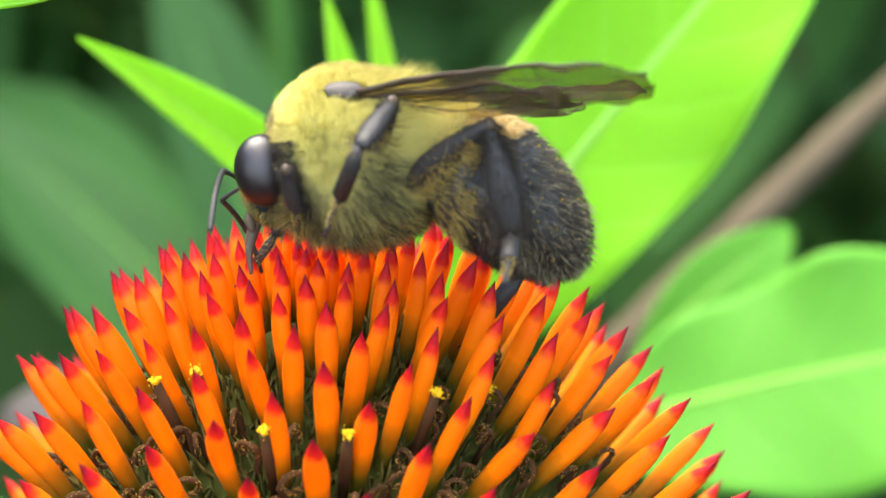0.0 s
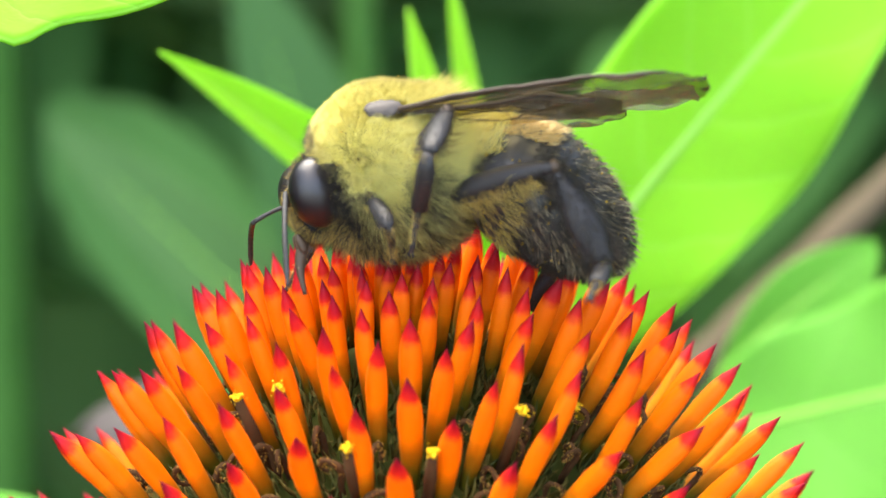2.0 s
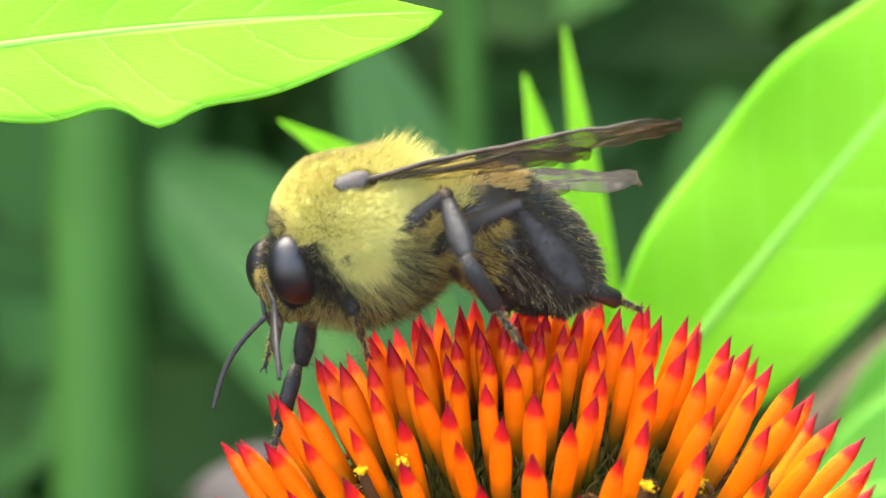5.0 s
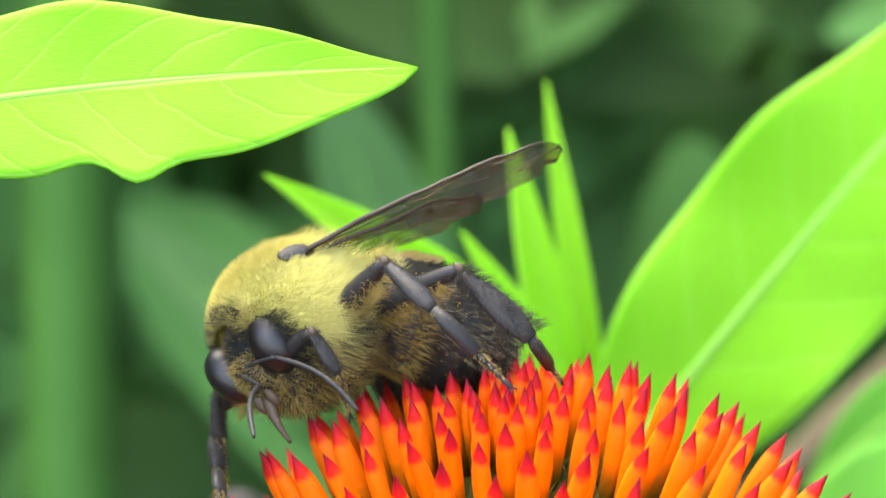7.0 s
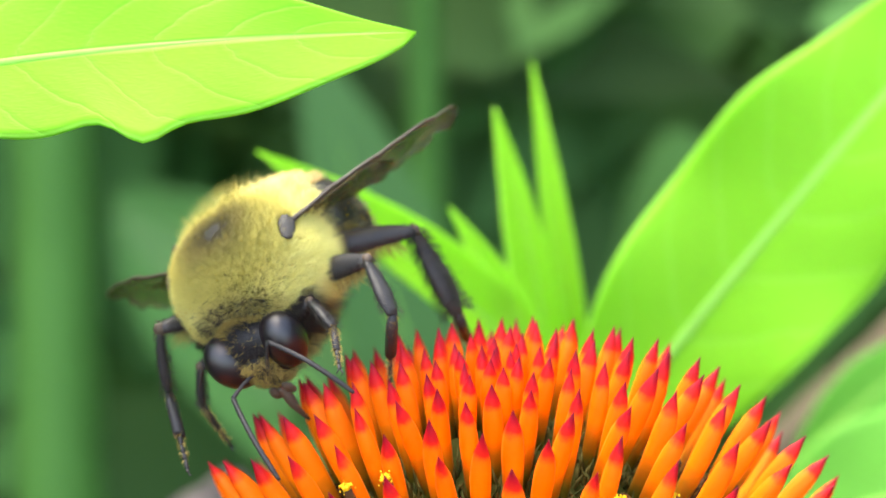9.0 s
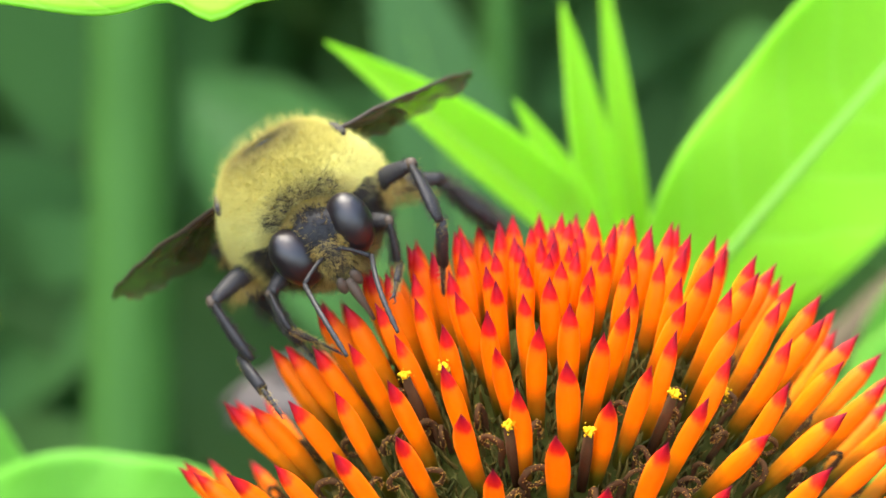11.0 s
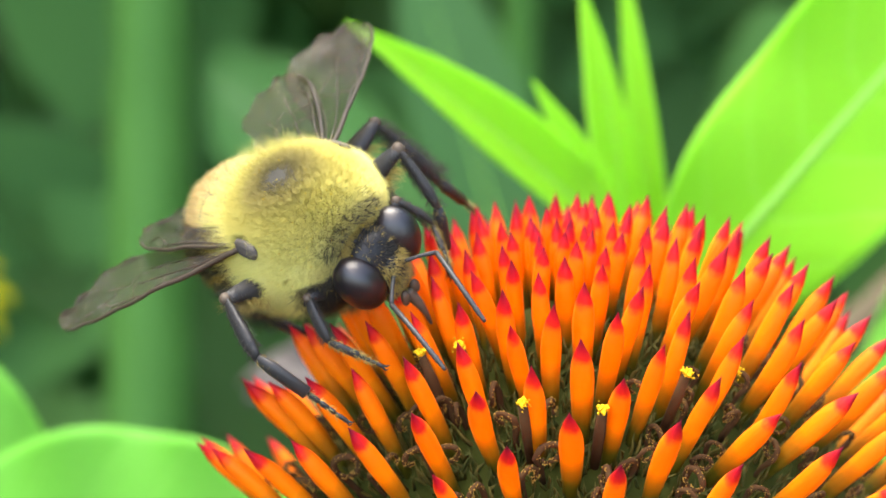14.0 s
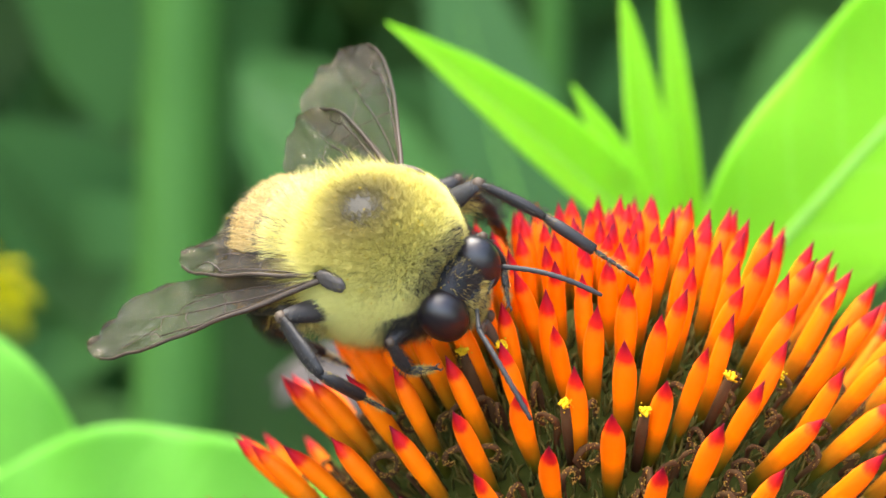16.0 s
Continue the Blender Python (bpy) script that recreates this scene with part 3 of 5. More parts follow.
def floret_mesh(seed, material):
    """One stiff pointed floret, standing on its base, a little flattened and curved."""
    bm = bmesh.new()
    rng = random.Random(seed)
    prof = [(0.0, 0.28), (0.22, 0.36), (0.45, 0.45), (0.64, 0.49), (0.75, 0.465), (0.82, 0.40), (0.87, 0.315), (0.91, 0.215), (0.95, 0.115), (0.98, 0.05), (1.0, 0.008)]
    bow = rng.uniform(-0.10, 0.22)
    rings = []
    for h, r in prof:
        z = h * FLORET_LEN
        ring = []
        for j in range(9):
            a = 2 * math.pi * j / 9
            k = r * (1 + 0.07 * math.cos(3 * a + seed)) * (1 + rng.uniform(-0.02, 0.02))
            keel = 0.05 if j == 0 else 0
            ring.append(bm.verts.new((k * (0.92 + keel) * math.cos(a) - bow * math.sin(math.pi * h) + bow * 0.5 * h, k * 0.82 * math.sin(a), z)))
        rings.append(ring)
    for a, b in zip(rings, rings[1:]):
        for j in range(9):
            bm.faces.new((a[j], a[(j + 1) % 9], b[(j + 1) % 9], b[j]))
    bm.faces.new(rings[-1])
    bmesh.ops.scale(bm, vec=(MM, MM, MM), verts=bm.verts)
    me = bpy.data.meshes.new("floret")
    bm.to_mesh(me)
    bm.free()
    me.materials.append(material)
    me.polygons.foreach_set("use_smooth", [True] * len(me.polygons))
    return me


def make_coneflower():
    flower = empty("coneflower", "orange coneflower head with red-tipped spiky florets on a dark green cone", "flower")
    # receptacle under the florets
    bm = bmesh.new()
    prof = []
    for i in range(26):
        r = CONE_RIM * i / 25
        reach = (FLORET_LEN * (0.62 + 0.38 * min(1, r / 330)) - 0.9) / PX
        tilt = radians(LEAN * min(1.15, r / 640))
        prof.append((r, max(0.4, r - reach * math.sin(tilt)), -reach * math.cos(tilt)))
    rings = []
    for r, inner, dz in prof:
        rings.append([bm.verts.new(cone_point(inner, 2 * math.pi * j / 48, cone_height(r, 2 * math.pi * j / 48) + dz) * (1 + 0.008 * noise.noise(Vector((j, r * PX, 0))))) for j in range(48)])
    for a, b in zip(rings, rings[1:]):
        for j in range(48):
            bm.faces.new((a[j], b[j], b[(j + 1) % 48], a[(j + 1) % 48]))
    part("receptacle", bm, M_CONE, flower, "dark green receptacle")
    rim = (0.0, (cone_height(CONE_RIM, 0.0) + prof[-1][2]) * PX)
    bm = bmesh.new()
    tube(bm, curve_points([(0, 0, rim[1] + 8), (0, 0, rim[1] - 6), (2, 1, rim[1] - 120), (6, 8, GROUND - 10)], 20), steps([14, 13.5, 3.2, 2.6, 3.0], 20), 12)
    part("stem", bm, M_STEM, flower, "green flower stem")
    rng = random.Random(11)
    meshes = [floret_mesh(i, M_FLORET) for i in range(5)]
    young = [floret_mesh(i, M_FLORET_TOP) for i in range(5)]
    n = 0
    while True:
        r, a, z = tip_at(n)
        if r > CONE_RIM:
            break
        tip = cone_point(r, a, z)
        lean = radians(LEAN * min(1.15, r / 640) + rng.gauss(0, 2.2))
        az = a + radians(rng.gauss(0, 3.0))
        d = Vector((math.sin(lean) * math.cos(az), math.sin(lean) * math.sin(az), math.cos(lean)))
        size = (0.62 + 0.38 * min(1, r / 330)) * rng.uniform(0.94, 1.04)
        girth = (0.78 + 0.30 * min(1, r / 330)) * rng.uniform(0.92, 1.08)
        ob = new("floret", (young if r < 300 + rng.uniform(-60, 60) else meshes)[rng.randrange(5)])
        ob.parent = flower
        turn = d.to_track_quat("Z", "X").to_matrix().to_4x4()
        spin = Matrix.Rotation(az + rng.uniform(-0.4, 0.4), 4, "Z")
        base = tip - d * (FLORET_LEN * size)
        ob.matrix_basis = Matrix.Translation(base * MM) @ turn @ spin @ Matrix.Diagonal((girth, girth, size, 1))
        n += 1
    return flower, n


flower, floret_count = make_coneflower()


def make_curl(seed):
    """A withered, curled style with grains along it."""
    rng = random.Random(seed)
    turns, rad = rng.uniform(0.7, 1.1), rng.uniform(0.38, 0.55)
    pts = []
    for i in range(20):
        t = i / 19
        a = -0.5 + turns * 2 * math.pi * t
        rr = rad * (1 - 0.35 * t)
        pts.append(Vector((rr * math.cos(a), 0.25 * t * rng.uniform(0.9, 1.1), 0.55 + rr * math.sin(a))))
    pts = [Vector((0.34, 0, -1.6)), Vector((0.36, 0, -0.2))] + pts
    bm = tube(bmesh.new(), pts, steps([0.14, 0.14, 0.12, 0.10, 0.07], len(pts)), 7, 1.0, 0.6)
    beads = bmesh.new()
    for p in pts[3:]:
        for _ in range(5):
            v = Vector((rng.gauss(0, 1), rng.gauss(0, 1), rng.gauss(0, 1))).normalized()
            bmesh.ops.create_icosphere(beads, subdivisions=1, radius=rng.uniform(0.022, 0.042), matrix=Matrix.Translation(p + v * 0.12))
    return bm, beads


def make_disc_details(flower):
    rng = random.Random(23)
    kinds = []
    for i in range(5):
        bm, beads = make_curl(i)
        a = part("style_curl", bm, M_CURL, flower, "withered dark brown curled style")
        b = part("crust", beads, M_CURL_BEAD, a)
        kinds.append((a, b))
    places = []
    n = CURL_FIRST
    while True:
        r, a, z = tip_at(n + 0.5)
        if r > CONE_RIM:
            break
        a += rng.gauss(0, 0.03)
        if rng.random() < min(0.95, (r - 260) / 180):
            places.append((r, a, z))
        n += 1
    for n in range(CURL_FIRST + 10, CURL_FIRST + 170):
        r, a, z = tip_at(n + 0.28)
        if r < CONE_RIM and rng.random() < 0.75:
            places.append((r, a + 0.06, z))
    for i, (r, a, z) in enumerate(places):
        lean = radians(LEAN * min(1.15, r / 640))
        d = Vector((math.sin(lean) * math.cos(a), math.sin(lean) * math.sin(a), math.cos(lean)))
        base = cone_point(r, a, z) - d * (FLORET_LEN * rng.uniform(0.68, 0.80))
        m = Matrix.Translation(base * MM) @ d.to_track_quat("Z", "X").to_matrix().to_4x4() @ Matrix.Rotation(rng.uniform(0, 6.28), 4, "Z") @ Matrix.Scale(rng.uniform(0.8, 1.2), 4)
        a0, b0 = kinds[i % 5]
        if i < 5:
            a0.matrix_basis = m
        else:
            copy_thing(a0, Matrix.Identity(4)).matrix_basis = m


def make_anther(seed):
    """An open disc floret: a dark tube with a yellow tuft of pollen."""
    rng = random.Random(seed)
    bm = tube(bmesh.new(), [(0, 0, -3.6), (0, 0, -1.2), (0, 0, 0.35)], [0.2, 0.26, 0.2], 8, 1, 0.3)
    tuft = bmesh.new()
    for i in range(6):
        a = i * 1.05 + rng.uniform(-0.2, 0.2)
        o = rng.uniform(0.16, 0.34)
        tube(tuft, curve_points([(0.06 * math.cos(a), 0.06 * math.sin(a), 0.2), (o * 0.6 * math.cos(a), o * 0.6 * math.sin(a), 0.55), (o * math.cos(a), o * math.sin(a), 0.48)], 6), steps([0.06, 0.09, 0.05], 6), 6, 1, 0.6)
    for _ in range(26):
        v = Vector((rng.gauss(0, 0.15), rng.gauss(0, 0.15), 0.45 + rng.gauss(0, 0.14)))
        bmesh.ops.create_icosphere(tuft, subdivisions=1, radius=rng.uniform(0.03, 0.06), matrix=Matrix.Translation(v))
    return bm, tuft


ANTHER_PLACES = [(357, -127), (395, -138), (431, -59), (454, -46), (451, -102), (466, -83)]
anther_kinds = []
for i in range(3):
    bm, tuft = make_anther(i)
    a = part("disc_floret", bm, M_CURL, flower, "open disc floret with yellow pollen")
    part("pollen", tuft, M_POLLEN, a)
    anther_kinds.append(a)
an_rng = random.Random(9)
for i, (r, deg) in enumerate(ANTHER_PLACES):
    a = radians(deg)
    z = cone_height(r, a)
    lean = radians(LEAN * min(1.15, r / 640))
    d = Vector((math.sin(lean) * math.cos(a), math.sin(lean) * math.sin(a), math.cos(lean)))
    m = Matrix.Translation((cone_point(r, a, z) - d * 2.25) * MM) @ d.to_track_quat("Z", "X").to_matrix().to_4x4() @ Matrix.Rotation(an_rng.uniform(0, 6), 4, "Z")
    if i < 3:
        anther_kinds[i].matrix_basis = m
    else:
        copy_thing(anther_kinds[i % 3], Matrix.Identity(4)).matrix_basis = m

make_disc_details(flower)


def make_chaff(flower):
    """Small green and brown scales that fill the gaps between the florets."""
    rng = np.random.default_rng(31)
    P, N = [], []
    for _ in range(5200):
        r = 120 + 780 * rng.random() ** 0.7
        a = rng.uniform(0, 2 * math.pi)
        lean = radians(LEAN * min(1.15, r / 640))
        z = cone_height(r, a)
        d = Vector((math.sin(lean) * math.cos(a), math.sin(lean) * math.sin(a), math.cos(lean)))
        P.append(cone_point(r, a, z) - d * (FLORET_LEN * (0.62 + 0.38 * min(1, r / 330)) - 0.75))
        N.append(d)
    v, f = hair_mesh(P, N, 1.25, 0.11, np.array([0, 0, 0.1]), rng, 0.3, 0.3)
    tagged(quick("chaff", v, f, M_CHAFF, flower), "green and brown chaff scales", kind="stuff")


M_CHAFF = fur_material("chaff", (0.035, 0.045, 0.006), (0.10, 0.075, 0.012), 0.8, 0.1)
make_chaff(flower)


# ---- the bumblebee (x forward, y to its left, z up; origin in the middle of its thorax) ----
bee = empty("bumblebee", "large yellow and black bumblebee with smoky wings feeding on the coneflower", "bee")
fur_rng = np.random.default_rng(3)


def unit_dirs(n, rng):
    v = rng.standard_normal((n, 3))
    return v / np.linalg.norm(v, axis=1)[:, None]


HEAD_AT = np.array([3.9, 0.0, -1.4])
THORAX = np.array([3.5, 3.6, 3.32])
TEGULA = np.array([-0.20, 3.20, 1.78])
BALD_AT = np.array([-0.25, 0.0, 3.16])


def thorax_shape(d):
    return Vector((d.x * (1.0 - 0.16 * max(0.0, d.x)), d.y, d.z))


def make_thorax():
    bm = blob(bmesh.new(), (0, 0, 0), THORAX * 0.92, seg=36, rings=24, lumps=0.03, shape=thorax_shape)
    thorax = part("thorax", bm, M_FUR_BASE, bee, "thorax under dense yellow fur")
    bm = blob(bmesh.new(), BALD_AT - np.array([0, 0, 0.47]), (1.55, 1.45, 0.42), (0, -4, 0), 28, 16, 0.05)
    part("bald_patch", bm, M_BALD, thorax, "shiny dark bald patch")
    d = unit_dirs(140000, fur_rng)
    P = d * THORAX * 0.94
    N = d / THORAX
    N /= np.linalg.norm(N, axis=1)[:, None]
    spot = np.linalg.norm((P - BALD_AT) * np.array([1, 1.05, 0.6]), axis=1)
    hinge = np.linalg.norm((np.abs(P) * np.array([0, 1, 0]) + P * np.array([1, 0, 1]) - TEGULA) * np.array([0.62, 1, 1]) + np.array([0.25, 0, 0]), axis=1)
    near_head = np.linalg.norm(P - HEAD_AT, axis=1)
    keep = (spot > 0.35 + 0.8 * fur_rng.random(len(P))) & (hinge > 0.62) & (near_head > np.where(P[:, 2] > 0.1, 2.2, 1.9))
    P, N, spot, near_head = P[keep], N[keep], spot[keep], near_head[keep]
    n = len(P)
    # black hairs in a band behind the head, down beside it and round the sockets of the middle legs
    top = (np.abs(P[:, 1]) < 1.9) & (P[:, 2] > 0.2)
    reach = np.where((P[:, 2] < -0.3) & (np.abs(P[:, 1]) > 1.0) & (np.abs(P[:, 1]) < 3.1), 4.1, 2.5)
    dark = fur_rng.random(n) < np.where(top, np.clip((3.05 - near_head) / 0.5, 0, 0.32) * (np.abs(P[:, 1]) < 1.8), np.clip((reach - near_head) / 0.8, 0, 0.92))
    dark |= top & (near_head < 3.5) & (fur_rng.random(n) < 0.05)
    socket = np.linalg.norm((np.abs(P) * np.array([0, 1, 0]) + P * np.array([1, 0, 1]) - np.array([-1.5, 2.6, -1.5])) * np.array([0.9, 0.5, 0.75]), axis=1)
    dark |= (socket < 0.45 + 0.5 * fur_rng.random(n)) & (fur_rng.random(n) < 0.4)
    dark |= (P[:, 2] < -1.9) & (fur_rng.random(n) < 0.22)
    lean = np.array([-0.28, 0, 0.0])
    for name, sel, mat, length in (("fur_dark", dark, M_FUR_BLACK, 0.80), ("fur_yellow", ~dark, M_FUR_THORAX, 0.60)):
        Q, m = P[sel], sel.sum()
        L = length * np.where(fur_rng.random(m) < 0.3, 0.75, 1.0)
        L *= 1 - 0.40 * np.clip((Q[:, 0] - 0.2) / 1.8, 0, 1) * np.clip((Q[:, 2] + 1.2) / 1.2, 0, 1)
        flank = np.clip((-Q[:, 2] + 0.9) / 1.6, 0, 1) * np.clip((1.6 - Q[:, 0]) / 1.5, 0, 1)
        L *= 1 + flank
        L *= 1 + np.clip((-0.6 - Q[:, 0]) / 1.6, 0, 1) * np.clip((Q[:, 2] + 1.0) / 1.5, 0, 1) * np.where(fur_rng.random(m) < 0.13, 1.7, 0.3)
        L *= np.clip((spot[sel] - 0.3) / 1.5, 0.35, 1.0)
        v, f = hair_mesh(Q, N[sel], L, 0.0086, lean, fur_rng, 0.22, 0.20, max(20, int(m / 60)), 0.36)
        quick(name, v, f, mat, thorax)
    g = bmesh.new()
    rr = random.Random(8)
    for _ in range(170):
        d = Vector((rr.gauss(0, 1), rr.gauss(0, 1), rr.gauss(0.2, 1))).normalized()
        q = Vector((d.x * THORAX[0], d.y * THORAX[1], d.z * THORAX[2])) * rr.uniform(1.0, 1.05)
        bmesh.ops.create_icosphere(g, subdivisions=1, radius=rr.uniform(0.018, 0.036), matrix=Matrix.Translation(q))
    part("pollen_dust", g, M_POLLEN, thorax, "scattered pollen dust")
    # the underside between the legs, black with short mixed hair
    bm = blob(bmesh.new(), (-0.2, 0, -2.45), (3.0, 1.9, 1.45), (0, 4, 0), 28, 18, 0.06)
    chest = part("underside", bm, M_ABDOMEN, thorax, "black underside between the legs")
    d = unit_dirs(12000, fur_rng)
    d = d[d[:, 2] < 0.35]
    Q = d * np.array([3.0, 1.9, 1.45]) * 0.97 + np.array([-0.2, 0, -2.45])
    light = fur_rng.random(len(Q)) < 0.6
    for name, sel, mat in (("fur_dark", ~light, M_FUR_BLACK), ("fur_tan", light, M_FUR_TAN)):
        v, f = hair_mesh(Q[sel], d[sel], 0.9, 0.0095, np.array([-0.3, 0, 0]), fur_rng, 0.25, 0.25, 160, 0.4)
        quick(name, v, f, mat, chest)
    return thorax


thorax = make_thorax()

WAIST = (-2.2, 0.0, -0.75)
ABD_SPINE = curve_points([(0, 0, 0), (-1.9, 0, -0.4), (-3.7, 0, -1.3), (-5.0, 0, -2.9), (-5.7, 0, -4.2), (-5.9, 0, -5.3)], 41)
ABD_RADII = steps([0.7, 1.5, 2.6, 2.95, 3.0, 2.85, 2.6, 2.3, 1.9, 1.35, 0.4], 41)


def make_abdomen():
    bm = bmesh.new()
    rad = []
    for i, r in enumerate(ABD_RADII):
        seg = (i / 40 * 6) % 1.0
        rad.append(r * (0.965 + 0.05 * seg - (0.04 if seg > 0.92 else 0)))
    tube(bm, ABD_SPINE, rad, 36, 0.90, 0.03)
    abd = part("abdomen", bm, M_ABDOMEN, bee, "glossy black segmented abdomen dusted with pollen")
    fr = frames_along(ABD_SPINE)
    n = 52000
    t = fur_rng.random(n) ** 1.35
    a = fur_rng.uniform(0, 2 * math.pi, n)
    idx = np.clip((t * 40).astype(int), 0, 39)
    C = np.array([fr[i][0] for i in idx])
    S = np.array([fr[i][1] for i in idx])
    U = np.array([fr[i][2] for i in idx])
    D = np.array([fr[i][3] for i in idx])
    fracs = (t * 40 - idx)[:, None]
    nxt = np.array([fr[i + 1][0] for i in idx])
    R = np.array([ABD_RADII[i] for i in idx])[:, None] * 0.97
    Nn = S * np.cos(a)[:, None] + U * 0.95 * np.sin(a)[:, None]
    P = C + (nxt - C) * fracs + R * (S * np.cos(a)[:, None] + U * 0.90 * np.sin(a)[:, None])
    up = np.sin(a)
    r = fur_rng.random(n)
    yellow = ((t < 0.20 + 0.06 * fur_rng.random(n)) & (up > 0.30)) & (r < 0.97)
    orange = ~yellow & (t >= 0.16) & (t < 0.40) & (up > 0.66) & (r < 0.97)
    under = (t < 0.4) & (up < -0.2) & (r < 0.16)
    black = ~yellow & ~orange & ~under & (r < 0.42) & ((t > 0.36) | (up < 0.3))
    # thin pale hairs lying back over the hind segments
    grey = ~yellow & ~orange & ~under & ~black & (t > 0.40) & (up > -0.75) & (r < 0.50)
    for name, sel, mat, length, width in (("fur_yellow", yellow, M_FUR_PALE, 0.95, 0.011), ("fur_orange", orange, M_FUR_ORANGE, 0.62, 0.015), ("fur_grey", grey, M_FUR_GREY, 0.70, 0.0085),
                                          ("fur_belly", under, M_FUR_TAN, 0.9, 0.010), ("fur_black", black, M_FUR_BLACK, 0.40, 0.010)):
        v, f = hair_mesh(P[sel], Nn[sel], length, width, D[sel] * (0.25 if name == "fur_yellow" else 1.1), fur_rng, 0.22, 0.25, int(sel.sum() / 30) if name in ("fur_yellow", "fur_orange") else 0, 0.35)
        quick(name, v, f, mat, abd)
    # pollen grains that cling to the body
    g = bmesh.new()
    rr = random.Random(4)
    for _ in range(260):
        i = rr.randrange(8, 39)
        ang = rr.uniform(0, 2 * math.pi)
        p, s, u, d = fr[i]
        q = p + (s * math.cos(ang) + u * 0.9 * math.sin(ang)) * (ABD_RADII[i] * 1.0 + rr.uniform(0, 0.25))
        bmesh.ops.create_icosphere(g, subdivisions=1, radius=rr.uniform(0.02, 0.045), matrix=Matrix.Translation(q))
    for _ in range(40):
        p, s, u, d = fr[35]
        q = p + s * -2.05 + u * 0.2 + Vector((rr.gauss(0, 0.14), rr.gauss(0, 0.1), rr.gauss(0, 0.14)))
        bmesh.ops.create_icosphere(g, subdivisions=1, radius=rr.uniform(0.03, 0.07), matrix=Matrix.Translation(q))
    part("pollen_dust", g, M_POLLEN, abd, "scattered pollen dust")
    return abd


abdomen = make_abdomen()
abdomen.location = Vector(WAIST) * MM

NECK = (2.2, 0.0, -0.45)
feelers = {}


def make_head():
    """The head, with its origin at the neck."""
    part("neck", blob(bmesh.new(), (2.2, 0, -0.8), (1.2, 1.5, 1.4), (0, 10, 0), 24, 16, 0.05), M_ABDOMEN, bee, "black neck shield")
    head = part("head", blob(bmesh.new(), (0.95, 0, -0.95), (1.05, 1.6, 1.6), (0, 12, 0), 28, 20, 0.04), M_BLACK, bee, "black head with tan facial fur")
    face = part("face", blob(bmesh.new(), (1.55, 0, -1.75), (0.62, 0.80, 1.25), (0, 20, 0), 20, 14, 0.04), M_BLACK, head)
    for s in (1, -1):
        part("compound_eye", blob(bmesh.new(), (1.12, s * 1.40, -0.88), (1.20, 1.02, 1.50), (s * -9, 14, s * 14), 32, 22), M_EYE, head, "large glossy dark eye")
        bm = blob(bmesh.new(), (1.85, s * 0.36, -2.9), (0.2, 0.26, 0.45), (0, 18, s * -12), 12, 8)
        part("mandible", bm, M_TARSUS, head, "brown mandible")
        bm = tube(bmesh.new(), [(1.5 * q, 0, 0.05 * math.sin(3.1 * q)) for q in np.linspace(0, 1, 8)], steps([0.10, 0.085, 0.11], 8), 9)
        scape = part("scape", bm, M_LEG, head, "dark first joint of the antenna")
        pts = [(4.5 * q, 0, 0.45 * math.sin(math.pi * q)) for q in np.linspace(0, 1, 34)]
        rad = [0.125 * (1.0 - 0.16 * ((i % 3) == 0)) * (1.0 if i < 31 else 0.75) for i in range(34)]
        feelers[s] = (scape, part("flagellum", tube(bmesh.new(), pts, rad, 9), M_LEG, head, "thin dark ringed antenna"))
    for p in ((0.75, 0, 0.72), (0.62, 0.3, 0.74), (0.62, -0.3, 0.74)):
        part("ocellus", blob(bmesh.new(), (p[0] + 0.30, p[1], p[2] - 0.12), (0.14, 0.14, 0.12), seg=12, rings=8), M_EYE, head)
    pts = curve_points([(1.7, 0, -2.8), (1.95, 0, -3.9), (1.85, 0, -5.0)], 12)
    part("proboscis", tube(bmesh.new(), pts, steps([0.28, 0.24, 0.14, 0.08], 12), 10), M_TARSUS, head, "dark brown proboscis")
    # facial fur, sparing the eyes
    d = unit_dirs(15000, fur_rng)
    P = d * np.array([1.12, 1.5, 1.8]) + np.array([1.0, 0, -1.02])
    keep = (np.abs(P[:, 1]) < 0.75) & (P[:, 0] > 0.0) & ((P[:, 2] < -0.7) | (P[:, 0] < 0.85) | (fur_rng.random(len(P)) < 0.25))
    P, d = P[keep], d[keep]
    tan = fur_rng.random(len(P)) < np.where(P[:, 2] > -0.7, np.where(P[:, 0] < 0.85, 0.8, 0.15), np.where(P[:, 2] > -2.1, 0.8, 0.45))
    for name, sel, mat, length in (("fur_tan", tan, M_FUR_TAN, 0.36), ("fur_dark", ~tan, M_FUR_BLACK, 0.26)):
        v, f = hair_mesh(P[sel], d[sel], length, 0.009, np.array([0.1, 0, -0.1]), fur_rng)
        quick(name, v, f, mat, head)
    # tan hair over the crown
    Q = np.stack([fur_rng.uniform(-0.2, 0.95, 6000), fur_rng.uniform(-1.05, 1.05, 6000), np.zeros(6000)], 1)
    Q[:, 2] = -0.95 + 1.58 * np.sqrt(np.clip(1 - ((Q[:, 0] - 0.95) / 1.12) ** 2 - (Q[:, 1] / 1.7) ** 2, 0.02, 1))
    Nn = (Q - np.array([0.95, 0, -0.95])) / np.array([1.1, 2.4, 2.4])
    Nn /= np.linalg.norm(Nn, axis=1)[:, None]
    v, f = hair_mesh(Q, Nn, 0.62, 0.0095, np.array([0.15, 0, 0.1]), fur_rng, 0.25, 0.25, 110, 0.4)
    quick("crown_fur", v, f, M_FUR_TAN, head)
    # ruff behind the head
    a = fur_rng.uniform(0, 2 * math.pi, 5200)
